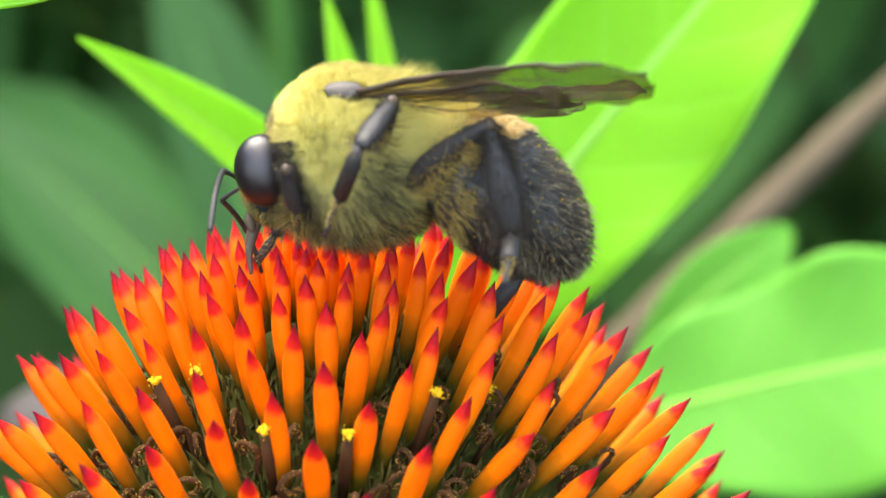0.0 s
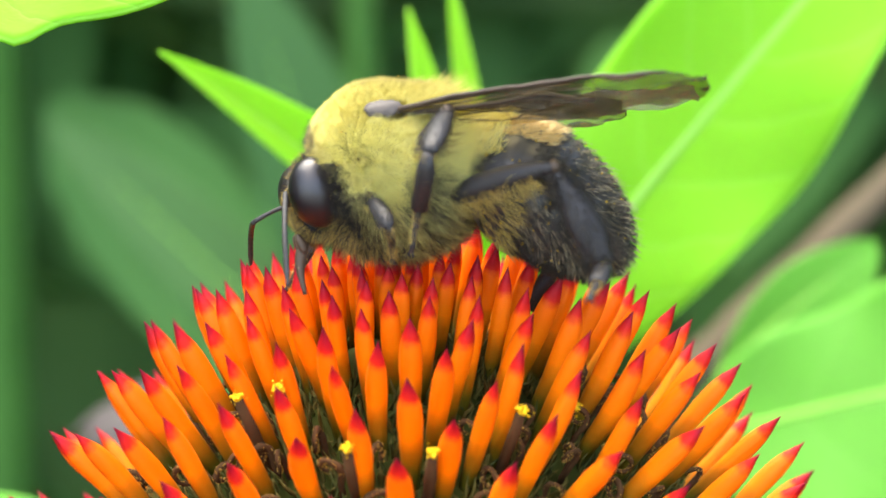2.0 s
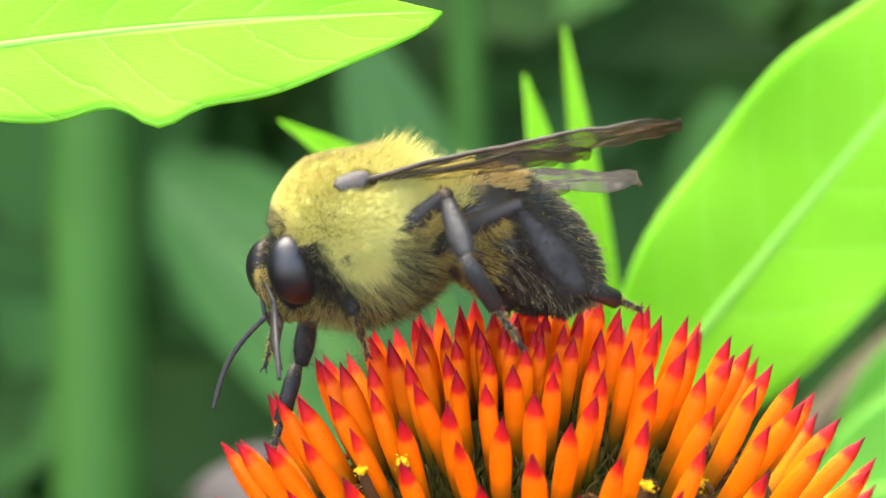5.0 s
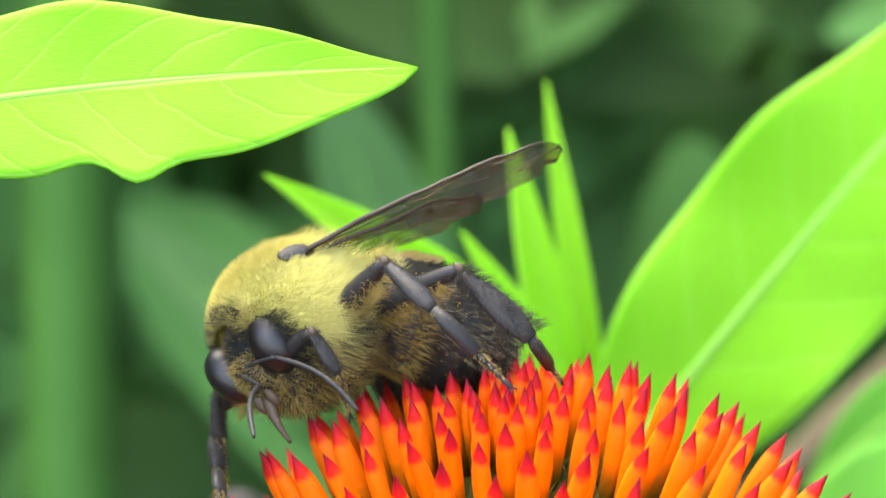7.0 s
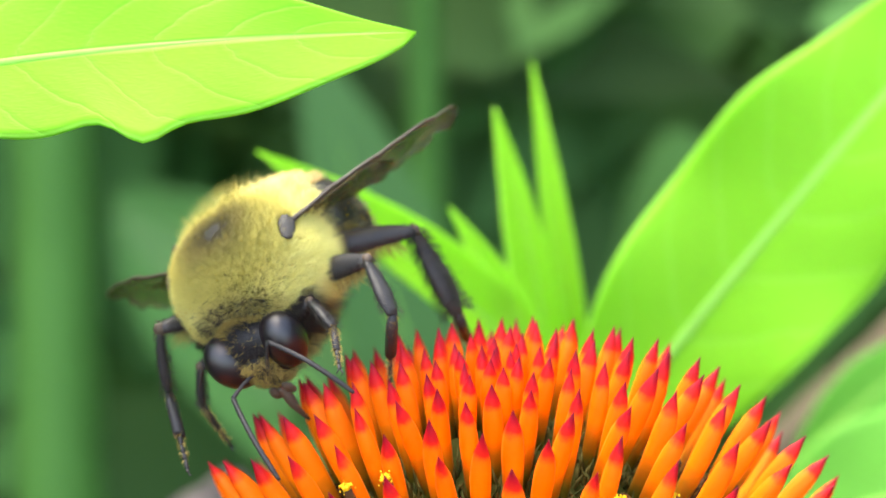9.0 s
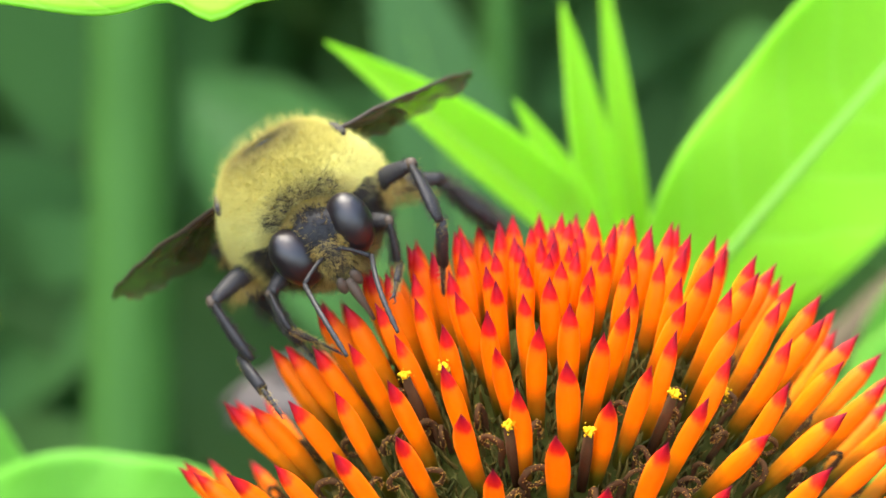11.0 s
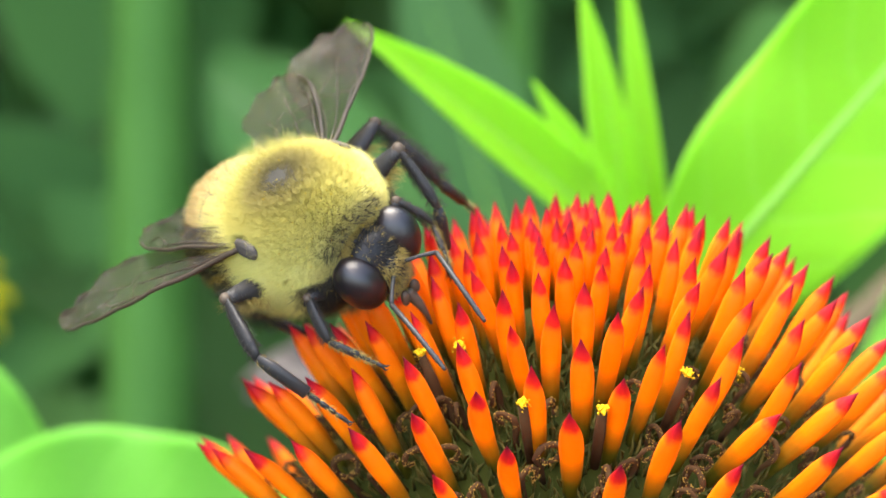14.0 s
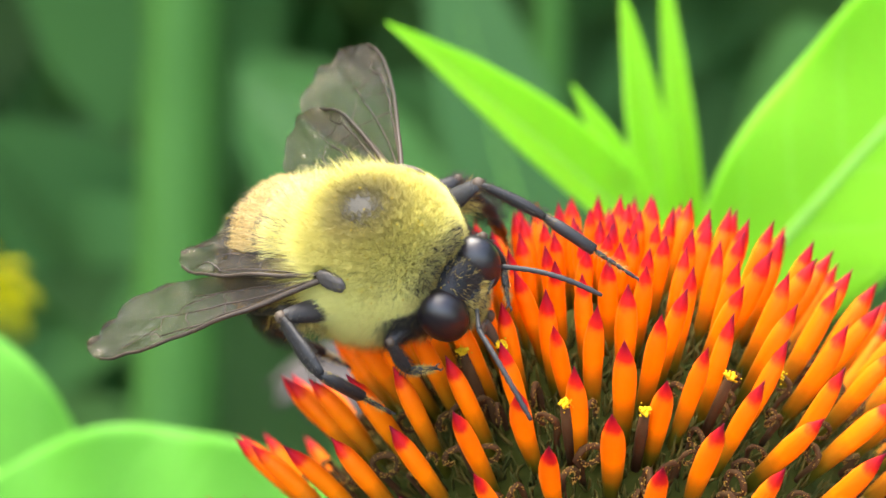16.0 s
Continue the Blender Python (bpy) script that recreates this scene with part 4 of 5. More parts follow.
    P = np.stack([fur_rng.uniform(-0.5, 0.55, 5200), 1.6 * np.cos(a), -0.9 + 1.6 * np.sin(a)], 1)
    Nn = np.stack([np.full(5200, -0.1), np.cos(a), np.sin(a)], 1)
    tan = fur_rng.random(5200) < np.where(np.sin(a) > -0.1, 0.9, 0.5)
    for name, sel, mat in (("ruff_tan", tan, M_FUR_TAN), ("ruff_dark", ~tan, M_FUR_BLACK)):
        v, f = hair_mesh(P[sel], Nn[sel], 0.55, 0.010, np.array([-0.2, 0, 0.0]), fur_rng)
        quick(name, v, f, mat, head)
    return head


head = make_head()


FORE_LEAD = ((0, 0), (2.5, 0.22), (6, 0.38), (9, 0.30), (11.2, -0.05), (12.4, -0.62), (13.0, -1.25), (13.2, -1.9))
FORE_TRAIL = ((0, -0.55), (1.5, -0.95), (4, -2.0), (7, -3.55), (9, -4.3), (10.6, -4.5), (11.9, -4.0), (12.8, -3.0), (13.2, -1.9))
HIND_LEAD = ((0, 0), (3, 0.15), (6, 0.10), (7.8, -0.25), (8.7, -0.85), (9.0, -1.5))
HIND_TRAIL = ((0, -0.7), (1.2, -1.9), (2.4, -3.0), (3.4, -3.25), (4.1, -3.15), (5.2, -3.6), (6.6, -3.5), (7.9, -2.75), (8.7, -2.1), (9.0, -1.5))


def edge_line(points, xs):
    """A smooth edge through points, read at the given places along the wing."""
    px, py = zip(*[(p.x, p.y) for p in curve_points([(a, b, 0) for a, b in points], 160)])
    return np.interp(xs, px, py)


def make_wing(name, side, lead, trail, label, seed):
    """A wing lying back along -x from its hinge, leading edge outwards; side 1 is the bee's left."""
    n, cols = 60, 28
    length = lead[-1][0]
    xs = length * np.sin(0.5 * np.pi * np.linspace(0, 1, n + 1))
    rows = list(zip(xs, edge_line(lead, xs), edge_line(trail, xs)))
    bm = bmesh.new()
    uvl = bm.loops.layers.uv.new("uv")
    grid = []

    def place(i, c):
        x, a, b = rows[i]
        y = a + (b - a) * c
        far = min(1.0, x / length * 1.5)
        rag = 0.07 * noise.noise(Vector((x * 3.1, seed, 0))) * c ** 10
        z = 0.17 * math.sin(c * 13 + x * 0.35 + seed) * far * (0.2 + c) * (1 - 0.4 * c)
        z += 0.28 * noise.noise(Vector((x * 0.4 + y * 0.5, y * 1.4, seed))) * far + 0.17 * noise.noise(Vector((x * 0.9 - y * 0.7, y * 2.6, seed + 4))) * far
        z -= 0.22 * c * c + 0.0024 * x * x
        return Vector((-x, side * (y + rag), z * min(1, 0.2 + x * 0.3)))

    for i in range(n + 1):
        grid.append([(bm.verts.new(place(i, c / cols)), (rows[i][0] / length, c / cols)) for c in range(cols + 1)])
    for i in range(n):
        for c in range(cols):
            q = (grid[i][c], grid[i][c + 1], grid[i + 1][c + 1], grid[i + 1][c])
            f = bm.faces.new([v for v, _ in q])
            for loop, (_, uv) in zip(f.loops, q):
                loop[uvl].uv = uv
    wing = part(name, bm, M_WING, bee, label)
    mod = wing.modifiers.new("thickness", "SOLIDIFY")
    mod.thickness, mod.offset = 0.000012, 0

    def at(v):
        """The row of the wing at the share v of its length."""
        return min(n, int(n * 2 / math.pi * math.asin(min(1.0, v))))

    lines = [([(at(v), 0.0) for v in np.linspace(0, 0.93, 16)], 0.125), ([(at(v), 0.10 - 0.02 * v) for v in np.linspace(0, 0.66, 12)], 0.06),
             ([(at(v), 0.30 + 0.12 * v) for v in np.linspace(0.02, 0.74, 12)], 0.045), ([(at(v), 0.62 + 0.10 * v) for v in np.linspace(0.02, 0.58, 10)], 0.045),
             ([(at(0.40 + 0.06 * c), c) for c in np.linspace(0.08, 0.66, 6)], 0.028), ([(at(0.56 + 0.03 * c), c) for c in np.linspace(0.08, 0.42, 5)], 0.026),
             ([(at(0.70 - 0.06 * c), c) for c in np.linspace(0.05, 0.42, 5)], 0.026), ([(at(0.46 + 0.16 * c), 0.68 - 0.28 * c) for c in np.linspace(0, 1, 6)], 0.026),
             ([(at(0.66 + 0.17 * c), 0.07 + 0.09 * math.sin(3 * c)) for c in np.linspace(0, 1, 7)], 0.030)]
    for ln, r in lines:
        pts = [place(i, c) for i, c in ln]
        clean = [pts[0]]
        for q in pts[1:]:
            if (q - clean[-1]).length > 0.1:
                clean.append(q)
        if len(clean) > 1:
            part("vein", tube(bmesh.new(), clean, steps([r, r * 0.5], len(clean)), 6), M_VEIN, wing)
    return wing


wings = {}
for side in (1, -1):
    wings["fore", side] = make_wing("forewing", side, FORE_LEAD, FORE_TRAIL, "smoky brown veined forewing", 1.0 + side)
    wings["hind", side] = make_wing("hindwing", side, HIND_LEAD, HIND_TRAIL, "smoky brown hindwing", 5.0 + side)
    bm = blob(bmesh.new(), (-0.20, side * TEGULA[1], TEGULA[2]), (0.80, 0.22, 0.40), (side * 28, 4, side * 6), 20, 14, 0.25, 1.2)
    part("tegula", bm, M_TEGULA, bee, "shiny dark wing hinge")

# legs: each of an upper leg, a lower leg and a foot, that turn on one another
LEGS = {
    ("front", 1): ((1.7, 1.5, -2.0), 2.3, 2.1, 2.6), ("front", -1): ((1.7, -1.5, -2.0), 2.3, 2.1, 2.6),
    ("mid", 1): ((-0.8, 2.1, -1.6), 4.3, 3.2, 4.7), ("mid", -1): ((-0.8, -2.1, -1.6), 4.3, 3.2, 4.7),
    ("hind", 1): ((-2.9, 2.0, -1.8), 4.7, 4.4, 4.0), ("hind", -1): ((-2.9, -2.0, -1.8), 4.7, 4.4, 4.0),
}
leg_parts = {}


def limb_fur(parent, length, r0, r1, n, hair, mat, name, flat=0.8, arc=(0, 2 * math.pi)):
    t = fur_rng.random(n)
    a = fur_rng.uniform(*arc, n)
    r = (r0 + (r1 - r0) * t) * 0.95
    P = np.stack([t * length, r * np.cos(a), flat * r * np.sin(a)], 1)
    Nn = np.stack([np.zeros(n), np.cos(a), np.sin(a)], 1)
    v, f = hair_mesh(P, Nn, hair, 0.0095, np.array([0.55, 0, 0]), fur_rng, 0.2)
    quick(name, v, f, mat, parent)


def make_leg(which, side):
    hip, a, b, c = LEGS[which, side]
    k = {"front": 0.95, "mid": 1.22, "hind": 1.28}[which]
    x = np.linspace(0, 1, 12)
    up = part("upper_leg", tube(bmesh.new(), [(v * a, 0, 0.10 * math.sin(math.pi * v)) for v in x], [k * r for r in steps([0.34, 0.56, 0.54, 0.42, 0.26], 12)], 12, 0.8), M_LEG, bee, "black upper leg")
    if which != "front":
        limb_fur(up, a * 0.8, 0.42 * k, 0.36 * k, 420, 1.0, M_FUR_TAN, "fringe", 0.8, (3.5, 5.9))
    limb_fur(up, a, 0.46 * k, 0.29 * k, 420, 0.30, M_FUR_BLACK, "fur")
    wide = {"front": 0.38, "mid": 0.52, "hind": 0.72}[which]
    low = part("lower_leg", tube(bmesh.new(), [(v * b, 0, 0.06 * math.sin(math.pi * v)) for v in x], steps([0.20, 0.31 * k, wide * 0.82, wide * 0.95, wide * 0.88, wide * 0.55], 12), 12, 0.55), M_LEG, bee, "shiny black lower leg")
    limb_fur(low, b, 0.25 * k, wide, 1300 if which == "hind" else 480, 0.65 if which == "hind" else 0.24, M_FUR_BLACK, "fur", 0.62)
    part("knee", blob(bmesh.new(), (0, 0, 0), (0.26 * k, 0.22 * k, 0.24 * k), seg=12, rings=8), M_TARSUS, low)
    bm = bmesh.new()
    lens = [0.56, 0.13, 0.10, 0.08, 0.13]
    at = 0.0
    for i, l in enumerate(lens):
        p0, p1 = at * c, (at + l) * c
        w = (0.38 if i == 0 else 0.18 - 0.014 * i) * k * (0.6 if which == "front" and i == 0 else 0.85)
        tube(bm, [(p0, 0, 0), (p0 + (p1 - p0) * 0.3, 0, 0), (p1 - 0.04, 0, 0), (p1, 0, 0)], [w * 0.65, w, w * 0.95, w * 0.6], 9, 0.7)
        at += l
    for s in (1, -1):
        tube(bm, [(c, s * 0.05, 0), (c + 0.18, s * 0.14, 0.02), (c + 0.26, s * 0.13, -0.12)], [0.05, 0.04, 0.012], 6)
    foot = part("foot", bm, M_LEG, bee, "jointed brown foot with claws")
    limb_fur(foot, c * 0.9, 0.2 * k, 0.1 * k, 320, 0.22, M_FUR_TAN, "fur", 0.7)
    leg_parts[which, side] = (up, low, foot)


for which, side in LEGS:
    make_leg(which, side)


def rest_line(p, q, up=(0, 0, 1)):
    """The pose of a limb piece that runs from p to q along its own x."""
    p, q = Vector(p), Vector(q)
    x = (q - p).normalized()
    y = Vector(up).cross(x)
    y = (y if y.length > 1e-3 else Vector((0, 1, 0)).cross(x)).normalized()
    z = x.cross(y)
    m = Matrix((x, y, z)).transposed().to_4x4()
    return Matrix.Translation(p * MM) @ m


def bee_pose(x, y, z, yaw, pitch, roll):
    return pose(x * MM, y * MM, z * MM, roll, pitch, yaw)


def wing_pose(side, sweep, lift, twist, at=(-0.45, 3.0, 1.7), fan=0):
    """sweep: degrees outwards from straight back; lift: tip upwards; twist about its length; fan: folded inwards in its own plane."""
    return Matrix.Translation(Vector((at[0], side * at[1], at[2])) * MM) @ (Matrix.Rotation(radians(-side * sweep), 4, "Z") @ Matrix.Rotation(radians(lift), 4, "Y") @ Matrix.Rotation(radians(side * twist), 4, "X") @ Matrix.Rotation(radians(side * fan), 4, "Z"))


def bend_feeler(side, rows):
    """Keys an antenna on the head; rows of time and the places of its elbow and tip."""
    root = (2.2, side * 0.42, -1.25)
    scape, flagellum = feelers[side]
    walk(scape, [(t, rest_line(root, e)) for t, e, f in rows])
    walk(flagellum, [(t, rest_line(e, f)) for t, e, f in rows])


def step_leg(which, side, rows):
    """Keys the three pieces of a leg; rows of time and the places of knee, ankle and toe on the bee."""
    hip = LEGS[which, side][0]
    up, low, foot = leg_parts[which, side]
    walk(up, [(t, rest_line(hip, k)) for t, k, a, f in rows])
    walk(low, [(t, rest_line(k, a, (0.15, side, 0.25))) for t, k, a, f in rows])
    walk(foot, [(t, rest_line(a, f, (0.15, side, 0.25))) for t, k, a, f in rows])


def motions():
    """All that moves: the bee over the cone, and on it the head, wings and legs."""
    walk(bee, [
        (0, bee_pose(1.78, -3.26, 5.19, 168.1, 0.6, 24.5)),
        (0.5, bee_pose(1.68, -3.21, 4.85, 165.5, 3.3, 21.7)),
        (1, bee_pose(1.89, -3.03, 4.63, 166.7, 3.6, 20.9)),
        (1.5, bee_pose(1.25, -1.08, 5.74, 173.7, -3.5, 23.0)),
        (2, bee_pose(-0.12, -0.80, 4.50, 174.6, 2.8, 20.8)),
        (2.5, bee_pose(0.09, -0.17, 4.50, 176.0, 3.4, 20.5)),
        (3, bee_pose(-0.51, 0.27, 5.65, 178.3, -1.3, 17.7)),
        (3.5, bee_pose(-1.54, -1.14, 4.73, 184.7, 3.1, 19.7)),
        (4, bee_pose(-4.54, -1.45, 4.71, 183.9, 12.8, 15.2)),
        (6.5, bee_pose(-8.15, 3.45, 3.89, 206.2, 0.6, 31.9)),
        (7, bee_pose(-9.70, 4.05, 1.77, 215.0, 7.3, 41.5)),
        (7.5, bee_pose(-10.96, 5.23, 1.15, 231.3, 3.2, 39.9)),
        (8, bee_pose(-10.48, 5.44, 2.23, 252.0, 1.7, 30.6)),
        (8.5, bee_pose(-10.36, 4.73, 0.98, 254.7, 20.1, 30.2)),
        (9, bee_pose(-10.88, 3.77, 2.07, 263.2, 23.7, 29.8)),
        (9.5, bee_pose(-11.67, 3.10, 1.41, 270.0, -7.5, 36.2)),
        (10, bee_pose(-11.12, 2.43, 1.66, 278.7, -3.1, 29.5)),
        (12.5, bee_pose(-12.18, -0.96, 0.93, 290.4, -8.7, 36.3)),
        (13, bee_pose(-11.10, -2.56, 0.97, 307.7, -0.8, 34.9)),
        (13.5, bee_pose(-11.44, -3.09, 1.34, 316.6, 3.6, 35.6)),
        (14, bee_pose(-11.29, -3.13, 0.81, 315.0, -2.0, 33.7)),
        (14.5, bee_pose(-10.68, -2.85, 1.31, 317.9, -8.3, 34.2)),
        (15, bee_pose(-10.58, -3.07, 1.26, 313.4, -5.3, 32.0)),
        (15.5, bee_pose(-10.01, -5.39, 0.24, 325.8, -0.3, 33.0)),
        (16, bee_pose(-9.77, -6.14, 0.52, 328.1, 2.6, 33.8)),
    ])
    at_neck = Matrix.Translation(Vector(NECK) * MM)
    walk(head, [
        (0, at_neck @ pose(0, 0, 0, 0, 2.5, 0.5)),
        (0.5, at_neck @ pose(0, 0, 0, 0, 3.9, 4.6)),
        (1, at_neck @ pose(0, 0, 0, 0, 3.5, 7.9)),
        (1.5, at_neck @ pose(0, 0, 0, 0, 1.5, 19.7)),
        (2, at_neck @ pose(0, 0, 0, 0, 4.7, 16.8)),
        (2.5, at_neck @ pose(0, 0, 0, 0, 5.9, 17.0)),
        (3, at_neck @ pose(0, 0, 0, 0, -2.5, 24.6)),
        (3.5, at_neck @ pose(0, 0, 0, 0, -0.8, 20.2)),
        (4, at_neck @ pose(0, 0, 0, 0, -6.7, 10.4)),
        (6.5, at_neck @ pose(-0.0006, 0, 0, 0, 0.7, 24.7)),
        (7, at_neck @ pose(-0.0007, 0, 0.0001, 0, 3.6, 23.6)),
        (7.5, at_neck @ pose(-0.0003, 0, 0, 0, -4.5, 16.2)),
        (8, at_neck @ pose(0, 0, 0, 0, -6.9, 10.8)),
        (8.5, at_neck @ pose(0, 0, 0, 0, -2.0, 7.2)),
        (9, at_neck @ pose(0, 0, 0, 0, 0.8, 2.6)),
        (9.5, at_neck @ pose(0, 0, 0, 0, -4.6, 0.5)),
        (10, at_neck @ pose(0, 0, 0, 0, -1.1, -0.5)),
        (12.5, at_neck @ pose(0, 0, 0, 0, -3.2, 1.1)),
        (13, at_neck @ pose(0, 0, 0, 0, -0.0, 3.4)),
        (13.5, at_neck @ pose(0, 0, 0, 0, 1.2, 4.0)),
        (14, at_neck @ pose(0, 0, 0, 0, -1.0, 5.5)),
        (14.5, at_neck @ pose(0, 0, 0, 0, -2.7, 4.9)),
        (15, at_neck @ pose(0, 0, 0, 0, -3.3, 2.8)),
        (15.5, at_neck @ pose(0, 0, 0, 0, -1.5, 0.1)),
        (16, at_neck @ pose(0, 0, 0, 0, -1.2, 1.5)),
    ])
    at_waist = Matrix.Translation(Vector(WAIST) * MM)
    walk(abdomen, [(t, at_waist @ pose(0, 0, 0, 0, droop, 0)) for t, droop in ((0, 9), (2.5, 8), (3.5, 5), (4, 6), (6.5, 0), (8, -2), (10, -4), (12.5, 0), (14, 5), (16, 6))])
    walk(wings["fore", 1], [
        (0, wing_pose(1, 32, 4, 7, (-0.45, 3.0, 1.7), 0)),
        (0.5, wing_pose(1, 29, 8, 5, (-0.45, 3.0, 1.7), 0)),
        (1, wing_pose(1, 27, 8, 4, (-0.45, 3.0, 1.7), 0)),
        (1.5, wing_pose(1, 28, -1, 7, (-0.45, 3.0, 1.7), 0)),
        (2, wing_pose(1, 26, 5, 7, (-0.45, 3.0, 1.7), 0)),
        (2.5, wing_pose(1, 25, 6, 7, (-0.45, 3.0, 1.7), 0)),
        (3, wing_pose(1, 28, -1, 11, (-0.45, 3.0, 1.7), 0)),
        (3.5, wing_pose(1, 34, -1, 4, (-0.45, 3.0, 1.7), 0)),
        (4, wing_pose(1, 29, 1, 8, (-0.45, 3.0, 1.7), 0)),
        (6.5, wing_pose(1, 15, 1, 6, (-0.45, 3.0, 1.7), 0)),
        (7, wing_pose(1, 20, 1, 1, (-0.45, 3.0, 1.7), 0)),
        (7.5, wing_pose(1, 32, -6, 3, (-0.45, 3.0, 1.7), 0)),
        (8, wing_pose(1, 38, -12, 16, (-0.45, 3.0, 1.7), 0)),
        (8.5, wing_pose(1, 30, -17, 22, (-0.45, 3.0, 1.7), 0)),
        (9, wing_pose(1, 28, -17, 30, (-0.45, 3.0, 1.7), 0)),
        (9.5, wing_pose(1, 40, -11, 8, (-0.45, 3.0, 1.7), 0)),
        (10, wing_pose(1, 39, -14, 12, (-0.45, 3.0, 1.7), 0)),
        (12.5, wing_pose(1, 43, -16, 8, (-0.45, 3.0, 1.7), 0)),
        (13, wing_pose(1, 41, -11, -2, (-0.45, 3.0, 1.7), 0)),
        (13.5, wing_pose(1, 46, -18, -2, (-0.45, 3.0, 1.7), 0)),
        (14, wing_pose(1, 52, -11, -2, (-0.45, 3.0, 1.7), 0)),
        (14.5, wing_pose(1, 46, -14, 2, (-0.45, 3.0, 1.7), 0)),
        (15, wing_pose(1, 38, -16, 0, (-0.45, 3.0, 1.7), 0)),
        (15.5, wing_pose(1, 48, -8, 14, (-0.45, 3.0, 1.7), 0)),
        (16, wing_pose(1, 47, -12, 12, (-0.45, 3.0, 1.7), 0)),
    ])
    walk(wings["hind", 1], [
        (0, wing_pose(1, 32, 2, 7, (-0.95, 2.9, 1.55), 3)),
        (0.5, wing_pose(1, 29, 6, 5, (-0.95, 2.9, 1.55), 3)),
        (1, wing_pose(1, 27, 6, 4, (-0.95, 2.9, 1.55), 3)),
        (1.5, wing_pose(1, 28, -3, 7, (-0.95, 2.9, 1.55), 3)),
        (2, wing_pose(1, 26, 3, 7, (-0.95, 2.9, 1.55), 3)),
        (2.5, wing_pose(1, 25, 4, 7, (-0.95, 2.9, 1.55), 3)),
        (3, wing_pose(1, 28, -3, 11, (-0.95, 2.9, 1.55), 3)),
        (3.5, wing_pose(1, 34, -3, 4, (-0.95, 2.9, 1.55), 3)),
        (4, wing_pose(1, 29, -1, 8, (-0.95, 2.9, 1.55), 3)),
        (6.5, wing_pose(1, 15, -1, 6, (-0.95, 2.9, 1.55), 8)),
        (7, wing_pose(1, 20, -1, 1, (-0.95, 2.9, 1.55), 8)),
        (7.5, wing_pose(1, 32, -8, 3, (-0.95, 2.9, 1.55), 8)),
        (8, wing_pose(1, 38, -14, 16, (-0.95, 2.9, 1.55), 8)),
        (8.5, wing_pose(1, 30, -19, 22, (-0.95, 2.9, 1.55), 8)),
        (9, wing_pose(1, 28, -19, 30, (-0.95, 2.9, 1.55), 8)),
        (9.5, wing_pose(1, 40, -13, 8, (-0.95, 2.9, 1.55), 8)),
        (10, wing_pose(1, 39, -16, 12, (-0.95, 2.9, 1.55), 8)),
        (12.5, wing_pose(1, 43, -16, 8, (-0.95, 2.9, 1.55), 14)),
        (13, wing_pose(1, 41, -8, -2, (-0.95, 2.9, 1.55), 16)),
        (13.5, wing_pose(1, 46, -15, -2, (-0.95, 2.9, 1.55), 16)),
        (14, wing_pose(1, 52, -8, -2, (-0.95, 2.9, 1.55), 16)),
        (14.5, wing_pose(1, 46, -11, 2, (-0.95, 2.9, 1.55), 16)),
        (15, wing_pose(1, 38, -13, 0, (-0.95, 2.9, 1.55), 16)),
        (15.5, wing_pose(1, 48, -5, 14, (-0.95, 2.9, 1.55), 16)),
        (16, wing_pose(1, 47, -9, 12, (-0.95, 2.9, 1.55), 16)),
    ])
    walk(wings["fore", -1], [
        (0, wing_pose(-1, 46, 16, 6, (-0.45, 3.0, 1.7), 0)),
        (0.5, wing_pose(-1, 53, 17, 2, (-0.45, 3.0, 1.7), 0)),
        (1, wing_pose(-1, 48, 16, 2, (-0.45, 3.0, 1.7), 0)),
        (1.5, wing_pose(-1, 27, 7, 12, (-0.45, 3.0, 1.7), 0)),
        (2, wing_pose(-1, 28, 10, 10, (-0.45, 3.0, 1.7), 0)),
        (2.5, wing_pose(-1, 24, 11, 10, (-0.45, 3.0, 1.7), 0)),
        (3, wing_pose(-1, 18, -0, 10, (-0.45, 3.0, 1.7), 0)),
        (3.5, wing_pose(-1, 6, 2, 10, (-0.45, 3.0, 1.7), 0)),
        (4, wing_pose(-1, 18, -1, 6, (-0.45, 3.0, 1.7), 0)),
        (6.5, wing_pose(-1, 22, -9, 32, (-0.45, 3.0, 1.7), 0)),
        (7, wing_pose(-1, 22, -10, 38, (-0.45, 3.0, 1.7), 0)),
        (7.5, wing_pose(-1, 23, -11, 44, (-0.45, 3.0, 1.7), 0)),
        (8, wing_pose(-1, 24, -13, 56, (-0.45, 3.0, 1.7), 0)),
        (8.5, wing_pose(-1, 24, -14, -30, (-0.45, 3.0, 1.7), 0)),
        (9, wing_pose(-1, 51, -16, 54, (-0.45, 3.0, 1.7), 0)),
        (9.5, wing_pose(-1, 40, -7, 5, (-0.45, 3.0, 1.7), 0)),
        (10, wing_pose(-1, 42, -12, 22, (-0.45, 3.0, 1.7), 0)),
        (12.5, wing_pose(-1, 40, -10, 22, (-0.45, 3.0, 1.7), 0)),
        (13, wing_pose(-1, 37, -11, 8, (-0.45, 3.0, 1.7), 0)),
        (13.5, wing_pose(-1, 33, -12, 14, (-0.45, 3.0, 1.7), 0)),
        (14, wing_pose(-1, 30, -13, 8, (-0.45, 3.0, 1.7), 0)),
        (14.5, wing_pose(-1, 39, -8, 10, (-0.45, 3.0, 1.7), 0)),
        (15, wing_pose(-1, 40, -9, 10, (-0.45, 3.0, 1.7), 0)),
        (15.5, wing_pose(-1, 31, -13, 10, (-0.45, 3.0, 1.7), 0)),
        (16, wing_pose(-1, 30, -13, 12, (-0.45, 3.0, 1.7), 0)),
    ])
